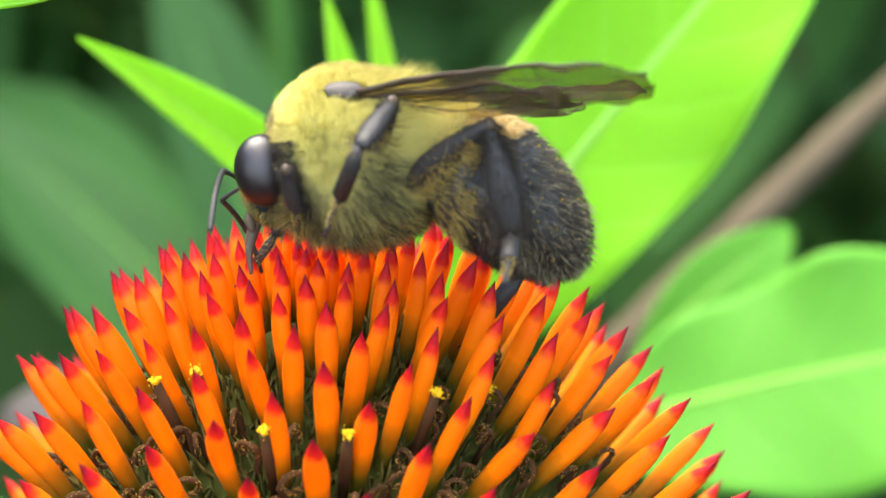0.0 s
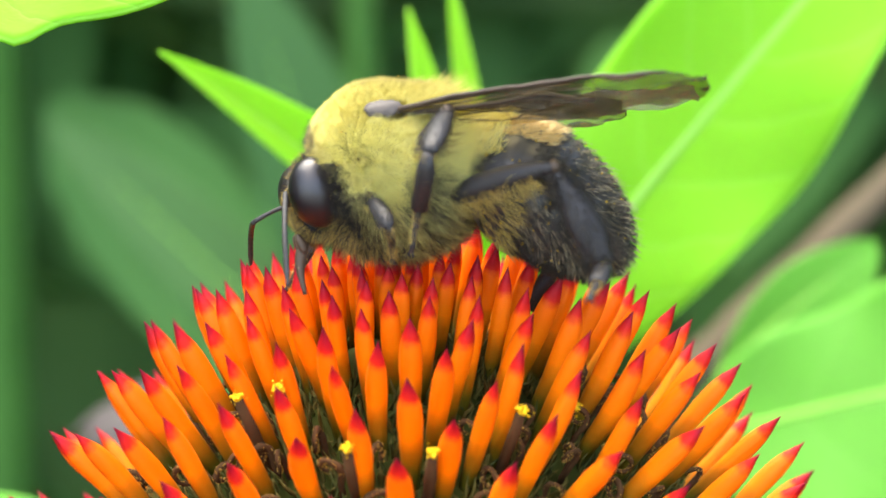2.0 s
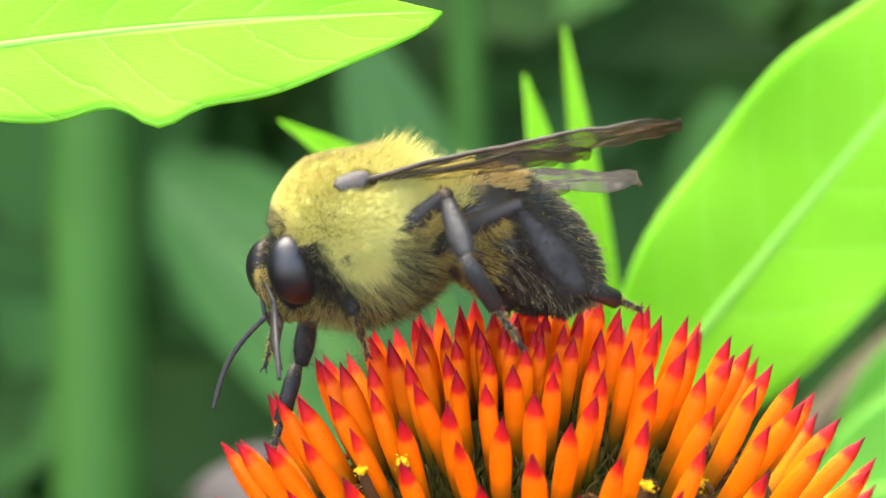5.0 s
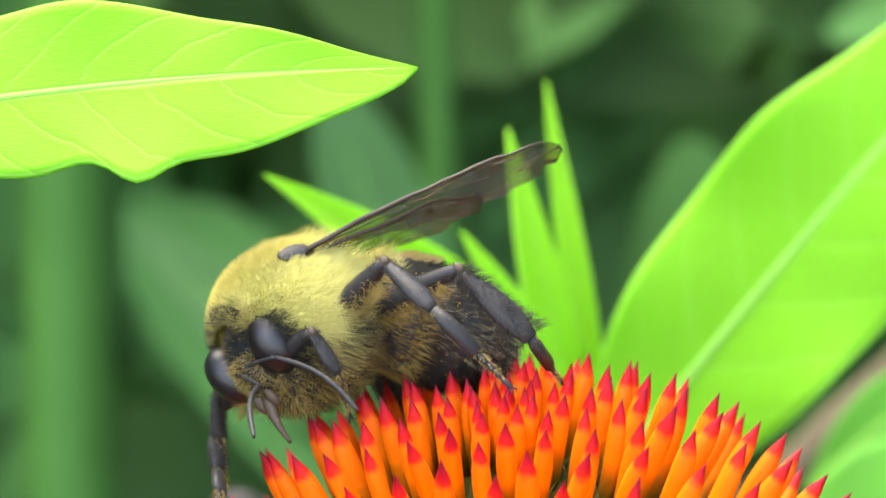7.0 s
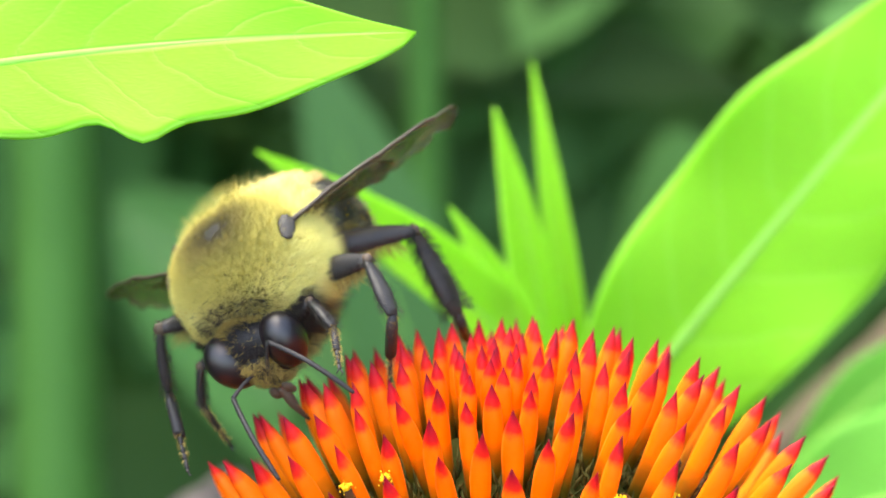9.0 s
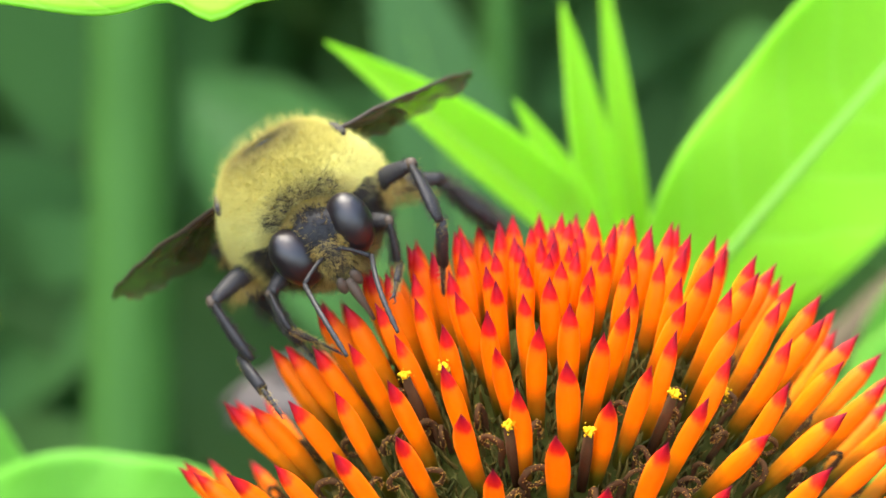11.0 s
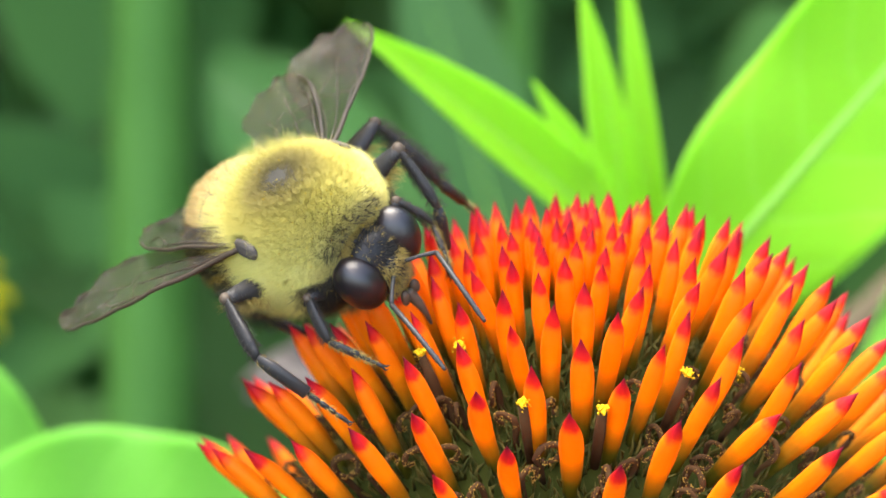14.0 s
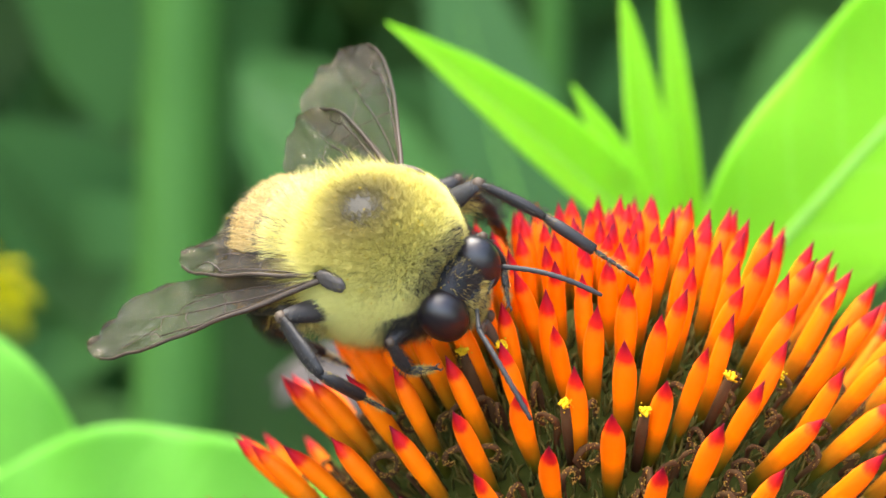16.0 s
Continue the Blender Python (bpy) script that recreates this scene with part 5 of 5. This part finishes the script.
    walk(wings["hind", -1], [
        (0, wing_pose(-1, 46, 14, 6, (-0.95, 2.9, 1.55), 8)),
        (0.5, wing_pose(-1, 53, 15, 2, (-0.95, 2.9, 1.55), 8)),
        (1, wing_pose(-1, 48, 14, 2, (-0.95, 2.9, 1.55), 8)),
        (1.5, wing_pose(-1, 27, 5, 12, (-0.95, 2.9, 1.55), 8)),
        (2, wing_pose(-1, 28, 8, 10, (-0.95, 2.9, 1.55), 8)),
        (2.5, wing_pose(-1, 24, 9, 10, (-0.95, 2.9, 1.55), 8)),
        (3, wing_pose(-1, 18, -2, 10, (-0.95, 2.9, 1.55), 8)),
        (3.5, wing_pose(-1, 6, -0, 10, (-0.95, 2.9, 1.55), 8)),
        (4, wing_pose(-1, 18, -3, 6, (-0.95, 2.9, 1.55), 8)),
        (6.5, wing_pose(-1, 22, -11, 32, (-0.95, 2.9, 1.55), 8)),
        (7, wing_pose(-1, 22, -12, 38, (-0.95, 2.9, 1.55), 8)),
        (7.5, wing_pose(-1, 23, -13, 44, (-0.95, 2.9, 1.55), 8)),
        (8, wing_pose(-1, 24, -15, 56, (-0.95, 2.9, 1.55), 8)),
        (8.5, wing_pose(-1, 24, -16, -30, (-0.95, 2.9, 1.55), 8)),
        (9, wing_pose(-1, 51, -18, 54, (-0.95, 2.9, 1.55), 8)),
        (9.5, wing_pose(-1, 40, -9, 5, (-0.95, 2.9, 1.55), 8)),
        (10, wing_pose(-1, 42, -14, 22, (-0.95, 2.9, 1.55), 8)),
        (12.5, wing_pose(-1, 40, -8, 22, (-0.95, 2.9, 1.55), 14)),
        (13, wing_pose(-1, 37, -6, 8, (-0.95, 2.9, 1.55), 20)),
        (13.5, wing_pose(-1, 33, -7, 14, (-0.95, 2.9, 1.55), 20)),
        (14, wing_pose(-1, 30, -8, 8, (-0.95, 2.9, 1.55), 21)),
        (14.5, wing_pose(-1, 39, -3, 10, (-0.95, 2.9, 1.55), 21)),
        (15, wing_pose(-1, 40, -3, 10, (-0.95, 2.9, 1.55), 21)),
        (15.5, wing_pose(-1, 31, -7, 10, (-0.95, 2.9, 1.55), 22)),
        (16, wing_pose(-1, 30, -7, 12, (-0.95, 2.9, 1.55), 22)),
    ])
    bend_feeler(1, [
        (0, (2.73, 1.79, -0.93), (2.39, 5.28, -3.75)),
        (0.5, (2.58, 1.64, -0.47), (2.49, 5.56, -2.69)),
        (1, (2.25, 1.82, -0.71), (2.2, 5.32, -3.53)),
        (1.5, (2.45, 1.86, -1.57), (2.76, 4.56, -5.16)),
        (2, (2.51, 1.82, -0.82), (3.15, 4.11, -4.64)),
        (2.5, (2.42, 1.5, -0.23), (3.62, 4.36, -3.49)),
        (3, (2.29, 1.92, -1.25), (3.08, 4.56, -4.8)),
        (3.5, (2.54, 1.71, -1.94), (4.06, 5.51, -3.8)),
        (6.5, (1.89, 1.49, -2.26), (2.06, 3.3, -6.39)),
        (7, (2.1, 1.85, -1.7), (1.72, 4.0, -5.74)),
        (8.5, (2.17, 1.19, 0.04), (5.09, 4.13, -1.72)),
        (9, (2.11, 1.28, -0.02), (4.09, 4.06, -3.11)),
        (9.5, (2.18, 1.67, -2.08), (4.74, 2.28, -5.75)),
        (10, (2.0, 1.32, -2.43), (6.14, 0.68, -4.12)),
        (12.5, (2.43, 1.71, -1.98), (4.63, 1.07, -5.94)),
        (13, (2.92, 1.71, -1.5), (7.03, 0.67, -3.09)),
        (13.5, (2.86, 1.68, -0.78), (8.52, 1.73, -1.53)),
        (14, (2.92, 1.6, -1.83), (6.64, -0.6, -3.06)),
        (14.5, (3.48, 0.6, -2.01), (5.29, -2.56, -4.67)),
        (15, (3.35, 1.08, -1.95), (5.73, -1.8, -4.62)),
        (15.5, (2.65, 1.82, -1.57), (6.59, 0.2, -3.02)),
        (16, (2.12, 1.92, -1.22), (6.26, 2.79, -2.82)),
    ])
    bend_feeler(-1, [
        (0, (3.41, -1.11, -1.8), (2.36, -4.52, -4.54)),
        (1.5, (3.41, -1.11, -1.8), (2.36, -4.52, -4.54)),
        (2, (3.58, -0.69, -1.78), (3.31, -4.88, -3.41)),
        (2.5, (2.93, -1.4, -0.38), (4.83, -3.52, -3.87)),
        (3, (3.4, -0.41, -2.14), (2.1, -3.38, -5.25)),
        (3.5, (3.21, 0.02, -2.26), (1.9, -3.97, -3.88)),
        (4, (2.4, 0.33, -2.53), (1.99, -2.95, -5.79)),
        (6.5, (2.19, -0.13, -2.72), (4.18, 2.54, -5.76)),
        (7, (2.49, 0.61, -2.3), (6.01, 1.92, -4.78)),
        (9, (3.48, -1.17, -1.05), (7.05, 0.06, -3.52)),
        (9.5, (2.07, -1.42, -2.36), (5.31, -0.34, -5.39)),
        (10, (2.38, -1.83, -1.74), (6.45, -1.45, -3.68)),
        (12.5, (3.27, -1.43, -1.55), (5.51, -1.7, -5.44)),
        (13, (3.21, -1.52, -1.15), (6.22, -3.54, -3.83)),
        (13.5, (3.34, -1.33, -0.91), (6.51, -3.49, -3.29)),
        (14, (2.87, -1.73, -1.56), (6.79, -3.64, -2.64)),
        (14.5, (2.45, -1.42, -2.34), (5.91, -4.29, -2.59)),
        (15, (2.59, -1.65, -2.02), (5.56, -3.91, -4.74)),
        (15.5, (2.27, -1.79, -1.86), (5.96, -4.34, -1.48)),
        (16, (3.07, -1.6, -0.95), (6.37, -3.97, -2.89)),
    ])
    step_leg("mid", 1, [
        (0, (-2.5, 5.01, 1.07), (-1.73, 7.43, -1.11), (-0.22, 4.66, -3.77)),
        (0.5, (-2.57, 4.4, 1.58), (-1.92, 6.95, -0.49), (-0.20, 4.28, -3.16)),
        (1, (-2.73, 4.28, 1.56), (-2.06, 7.02, -0.26), (-0.10, 4.62, -3.08)),
        (1.5, (-2.8, 5.1, 0.75), (-1.73, 7.07, -1.69), (-0.67, 4.80, -5.08)),
        (2, (-2.86, 4.23, 1.52), (-2.29, 6.93, -0.39), (-1.37, 4.54, -3.72)),
        (2.5, (-2.82, 4.22, 1.54), (-2.32, 6.91, -0.41), (-1.15, 4.65, -3.78)),
        (3, (-2.86, 5.19, 0.56), (-2.22, 7.72, -1.54), (-1.77, 5.24, -4.87)),
        (3.5, (-2.98, 4.44, 1.27), (-2.52, 6.88, -0.97), (-2.27, 4.70, -4.60)),
        (4, (-3.66, 4.19, 0.83), (-3.75, 6.65, -1.43), (-4.42, 4.67, -5.16)),
        (6.5, (-3.02, 5.55, -0.32), (-2.98, 6.66, -3.32), (-5.01, 5.86, -7.49)),
        (7, (-2.31, 6.08, -0.96), (-2.68, 7.15, -3.95), (-4.31, 6.96, -8.36)),
        (7.5, (-1.61, 6.24, -0.76), (-0.73, 7.56, -3.54), (-3.77, 7.32, -7.11)),
        (8, (1.56, 5.64, -0.97), (3.51, 6.63, -3.31), (0.82, 5.27, -6.92)),
        (8.5, (0.62, 6.05, -0.68), (3.35, 7.19, -1.9), (2.72, 4.31, -5.56)),
        (9, (0.92, 5.96, -0.83), (3.7, 6.82, -2.16), (3.11, 4.06, -5.92)),
        (9.5, (1.71, 5.57, -1.98), (3.57, 5.0, -4.51), (0.59, 2.96, -7.52)),
        (10, (2.06, 5.2, -0.78), (4.21, 4.92, -3.13), (1.58, 3.27, -6.66)),
        (12.5, (2.26, 5.05, -0.94), (4.23, 4.34, -3.36), (2.17, 2.64, -7.23)),
        (13, (2.06, 4.48, 0.56), (3.27, 3.97, -2.36), (1.02, 3.17, -6.41)),
        (13.5, (2.13, 4.43, 0.52), (3.64, 4.01, -2.27), (2.9, 2.4, -6.62)),
        (14, (1.85, 4.64, 0.64), (3.24, 4.01, -2.17), (1.71, 3.4, -6.57)),
        (14.5, (2.59, 3.96, 0.27), (2.53, 3.71, -2.92), (1.62, 1.91, -7.16)),
        (15, (2.43, 3.93, 0.57), (2.5, 3.69, -2.62), (4.75, 0.18, -4.79)),
        (15.5, (1.87, 4.21, 1.03), (3.36, 4.84, -1.74), (7.02, 1.92, -2.18)),
        (16, (2.24, 4.46, 0.32), (4.78, 4.97, -1.56), (8.87, 4.76, -3.87)),
    ])
    step_leg("hind", 1, [
        (0, (-6.31, 4.33, 0.45), (-7.37, 3.54, -3.74), (-7.57, 6.91, -5.88)),
        (0.5, (-6.29, 4.08, 0.71), (-7.64, 3.53, -3.45), (-7.86, 7.08, -5.28)),
        (1, (-6.52, 4.01, 0.42), (-7.8, 3.59, -3.77), (-7.54, 7.2, -5.46)),
        (1.5, (-6.79, 4.52, -1.01), (-8.26, 3.76, -5.09), (-7.64, 7.35, -6.74)),
        (2, (-7.05, 3.98, -0.82), (-8.98, 3.84, -4.77), (-8.39, 7.53, -6.2)),
        (2.5, (-7.1, 3.93, -0.96), (-8.85, 3.88, -5.0), (-8.17, 7.59, -6.36)),
        (3, (-6.78, 4.62, -2.24), (-9.12, 3.81, -5.88), (-8.81, 7.74, -6.51)),
        (3.5, (-6.6, 4.9, -1.84), (-9.43, 3.83, -5.03), (-8.61, 7.48, -6.44)),
        (4, (-6.25, 4.43, 0.43), (-8.27, 4.06, -3.47), (-10.55, 2.87, -6.53)),
        (6.5, (-6.73, 4.55, -2.78), (-8.65, 5.8, -6.53), (-10.75, 2.67, -7.88)),
        (7, (-5.52, 5.86, -2.33), (-6.67, 6.44, -6.54), (-8.82, 3.53, -8.25)),
        (7.5, (-6.17, 5.04, -3.27), (-6.8, 6.84, -7.23), (-9.32, 5.01, -9.74)),
        (8, (-6.36, 4.39, -3.9), (-5.75, 6.81, -7.52), (-7.92, 6.91, -10.88)),
        (8.5, (-5.17, 4.93, -4.69), (-5.04, 6.57, -8.77), (-6.89, 6.73, -12.32)),
        (9, (-4.97, 5.44, -4.24), (-2.97, 5.56, -8.16), (-4.43, 4.02, -11.55)),
        (9.5, (-5.49, 5.76, -2.91), (-5.09, 6.0, -7.28), (-7.83, 5.81, -10.19)),
        (10, (-4.97, 5.84, -3.56), (-5.43, 6.78, -7.83), (-8.08, 6.58, -10.82)),
        (12.5, (-2.72, 6.19, -3.92), (-4.24, 7.29, -7.9), (-5.95, 9.57, -10.7)),
        (13, (-4.88, 6.26, -1.94), (-3.81, 6.82, -6.17), (-4.71, 7.83, -9.94)),
        (13.5, (-3.46, 6.6, -2.58), (-1.81, 7.33, -6.59), (-2.37, 8.23, -10.45)),
        (14, (-2.5, 6.58, -0.83), (-1.48, 7.21, -5.07), (-1.95, 8.44, -8.85)),
        (14.5, (-2.91, 6.61, -2.7), (-2.91, 7.54, -7.0), (-4.04, 9.16, -10.48)),
        (16, (-0.87, 6.18, -2.52), (-1.18, 7.61, -6.67), (-2.0, 8.55, -10.46)),
    ])
    step_leg("front", 1, [
        (0, (1.83, 3.76, -1.58), (1.62, 2.33, -3.11), (1.9, -0.02, -4.17)),
        (0.5, (1.6, 3.61, -1.08), (1.14, 2.71, -2.93), (1.64, 0.28, -3.7)),
        (1, (1.43, 3.53, -0.96), (0.7, 4.4, -2.73), (1.05, 2.07, -3.82)),
        (1.5, (0.56, 3.43, -2.53), (0.29, 4.43, -4.36), (1.48, 2.32, -5.3)),
        (2, (0.41, 3.39, -1.77), (-0.49, 4.77, -3.07), (-0.33, 2.51, -4.35)),
        (2.5, (0.6, 3.51, -1.88), (-0.27, 4.78, -3.31), (-0.12, 2.53, -4.62)),
        (3, (-0.01, 2.9, -2.64), (-0.65, 4.39, -3.97), (-0.76, 2.21, -5.39)),
        (3.5, (1.12, 3.73, -2.0), (1.33, 4.64, -3.88), (1.34, 2.4, -5.2)),
        (4, (2.11, 3.37, -0.73), (1.95, 3.25, -2.82), (2.21, 1.39, -4.62)),
        (6.5, (-0.3, 0.91, -2.97), (-1.08, 1.19, -4.9), (-1.83, -0.83, -6.36)),
        (7, (1.13, 3.73, -2.05), (0.71, 3.28, -4.06), (0.1, 1.24, -5.55)),
        (7.5, (2.08, 3.35, -0.68), (2.3, 4.05, -2.65), (1.0, 3.81, -4.89)),
        (8, (2.61, 3.22, -0.77), (3.97, 4.16, -2.06), (5.9, 5.1, -3.53)),
        (8.5, (2.34, 3.05, -0.43), (3.48, 4.2, -1.77), (5.89, 4.98, -2.34)),
        (9, (2.41, 3.22, -0.65), (4.06, 4.34, -1.3), (6.59, 4.81, -1.67)),
        (9.5, (3.12, 3.25, -2.48), (3.79, 2.91, -4.44), (6.03, 2.43, -5.67)),
        (10, (3.28, 3.16, -2.2), (3.2, 2.7, -4.25), (5.62, 1.82, -4.65)),
        (12.5, (3.68, 2.66, -2.12), (3.41, 1.72, -3.98), (5.56, 0.43, -4.68)),
        (13, (3.13, 2.74, -0.69), (2.49, 2.67, -2.69), (4.79, 1.87, -3.61)),
        (13.5, (3.04, 2.46, -0.39), (3.61, 2.89, -2.36), (5.47, 1.5, -3.53)),
        (14, (2.84, 2.68, -0.39), (3.37, 3.3, -2.33), (5.26, 1.88, -3.41)),
        (15, (3.76, 1.57, -0.98), (3.59, 2.2, -2.98), (5.44, 0.51, -3.68)),
        (16, (3.27, 2.57, -0.7), (3.54, 2.77, -2.78), (5.15, 0.74, -2.49)),
    ])
    step_leg("mid", -1, [
        (0, (-1.19, -4.82, 1.71), (-0.55, -6.41, -1.0), (0.4, -7.36, -5.5)),
        (6.5, (2.72, -4.12, -3.04), (4.27, -4.14, -5.83), (6.95, -1.64, -8.78)),
        (7, (2.82, -4.41, -1.48), (4.4, -4.08, -4.24), (6.62, -0.73, -6.67)),
        (8, (2.98, -3.71, -0.32), (0.74, -5.23, -2.03), (4.94, -3.7, -3.5)),
        (9, (2.04, -4.09, 0.94), (3.01, -5.41, -1.81), (7.4, -4.25, -3.01)),
        (9.5, (2.45, -4.91, -1.47), (0.78, -6.3, -3.81), (5.22, -5.52, -5.12)),
        (10, (1.73, -5.57, -1.46), (1.08, -6.37, -4.49), (5.6, -5.99, -5.72)),
        (12.5, (1.34, -5.82, -1.35), (3.77, -5.64, -3.42), (7.63, -4.74, -5.95)),
        (13, (1.69, -5.57, -1.11), (4.03, -6.01, -3.24), (8.62, -6.73, -3.96)),
        (13.5, (-0.87, -5.55, 0.96), (-1.78, -6.04, -2.07), (2.61, -6.9, -3.52)),
        (14, (0.05, -5.42, 1.0), (2.57, -6.83, -0.38), (5.61, -6.41, -3.94)),
        (14.5, (-0.85, -6.28, -0.6), (1.85, -7.64, -1.66), (1.82, -6.59, -6.24)),
        (15, (-0.18, -6.29, -0.87), (2.65, -7.09, -2.11), (2.22, -5.89, -6.63)),
        (15.5, (-0.98, -5.54, 0.98), (1.83, -6.64, -0.08), (1.85, -4.83, -4.42)),
        (16, (-1.69, -5.25, 1.18), (0.99, -6.69, 0.19), (1.99, -5.12, -4.13)),
    ])
    step_leg("front", -1, [
        (0, (3.04, -3.33, -1.63), (3.78, -3.86, -3.53), (5.24, -4.25, -5.65)),
        (9, (3.16, -3.01, -1.06), (3.62, -4.06, -2.82), (3.69, -4.36, -5.4)),
        (9.5, (3.36, -2.67, -3.08), (4.21, -2.81, -4.99), (2.7, -2.79, -7.1)),
        (10, (3.09, -3.31, -2.29), (4.37, -3.17, -3.94), (3.48, -1.94, -6.05)),
        (12.5, (3.18, -3.26, -1.96), (4.64, -3.59, -3.44), (6.12, -3.41, -5.57)),
        (13, (2.99, -3.32, -1.44), (4.08, -3.93, -3.13), (6.46, -2.99, -3.6)),
        (13.5, (2.21, -2.94, -0.29), (2.65, -3.91, -2.1), (3.7, -2.5, -4.02)),
        (14, (2.31, -3.22, -0.6), (3.56, -4.12, -2.02), (5.68, -3.62, -3.44)),
        (14.5, (1.94, -3.71, -2.58), (3.69, -4.77, -3.05), (5.91, -4.72, -4.41)),
        (15, (2.49, -3.57, -2.63), (4.06, -3.91, -3.99), (6.64, -4.13, -4.12)),
        (15.5, (2.4, -3.46, -1.02), (3.13, -3.59, -2.98), (5.7, -3.48, -2.64)),
        (16, (2.12, -3.54, -1.03), (2.3, -3.51, -3.12), (4.42, -3.7, -1.63)),
    ])
    step_leg("hind", -1, [
        (0, (-5.48, -5.61, -0.25), (-6.59, -6.06, -4.49), (-4.34, -5.65, -7.76)),
        (10, (-5.48, -5.61, -0.25), (-6.59, -6.06, -4.49), (-4.34, -5.65, -7.76)),
        (12.5, (-7.08, -2.52, -3.89), (-7.99, -1.16, -7.97), (-6.29, 0.11, -11.37)),
        (16, (-7.08, -2.52, -3.89), (-7.99, -1.16, -7.97), (-6.29, 0.11, -11.37)),
    ])
    walk(left_plant, [
        (0, Matrix.Translation(Vector((0.0, 0.0, 0.0)) * MM)),
        (2.5, Matrix.Translation(Vector((0.0, 0.0, 0.0)) * MM)),
        (3.5, Matrix.Translation(Vector((-0.24, -0.03, -0.11)) * MM)),
        (4, Matrix.Translation(Vector((0.16, -0.09, -0.3)) * MM)),
        (6.5, Matrix.Translation(Vector((0.85, -0.05, -0.24)) * MM)),
        (7, Matrix.Translation(Vector((-0.0, -0.01, -0.05)) * MM)),
        (7.5, Matrix.Translation(Vector((0.46, -0.03, -0.13)) * MM)),
        (8, Matrix.Translation(Vector((0.63, -0.21, -0.81)) * MM)),
        (8.5, Matrix.Translation(Vector((0.75, 0.0, -0.01)) * MM)),
        (9, Matrix.Translation(Vector((0.42, 0.08, 0.26)) * MM)),
        (9.5, Matrix.Translation(Vector((0.65, 0.18, 0.55)) * MM)),
        (10, Matrix.Translation(Vector((0.65, 0.18, 0.55)) * MM)),
        (12.5, Matrix.Translation(Vector((0.0, 0.0, 1.3)) * MM)),
        (16, Matrix.Translation(Vector((0.0, 0.0, 1.3)) * MM)),
    ])


motions()
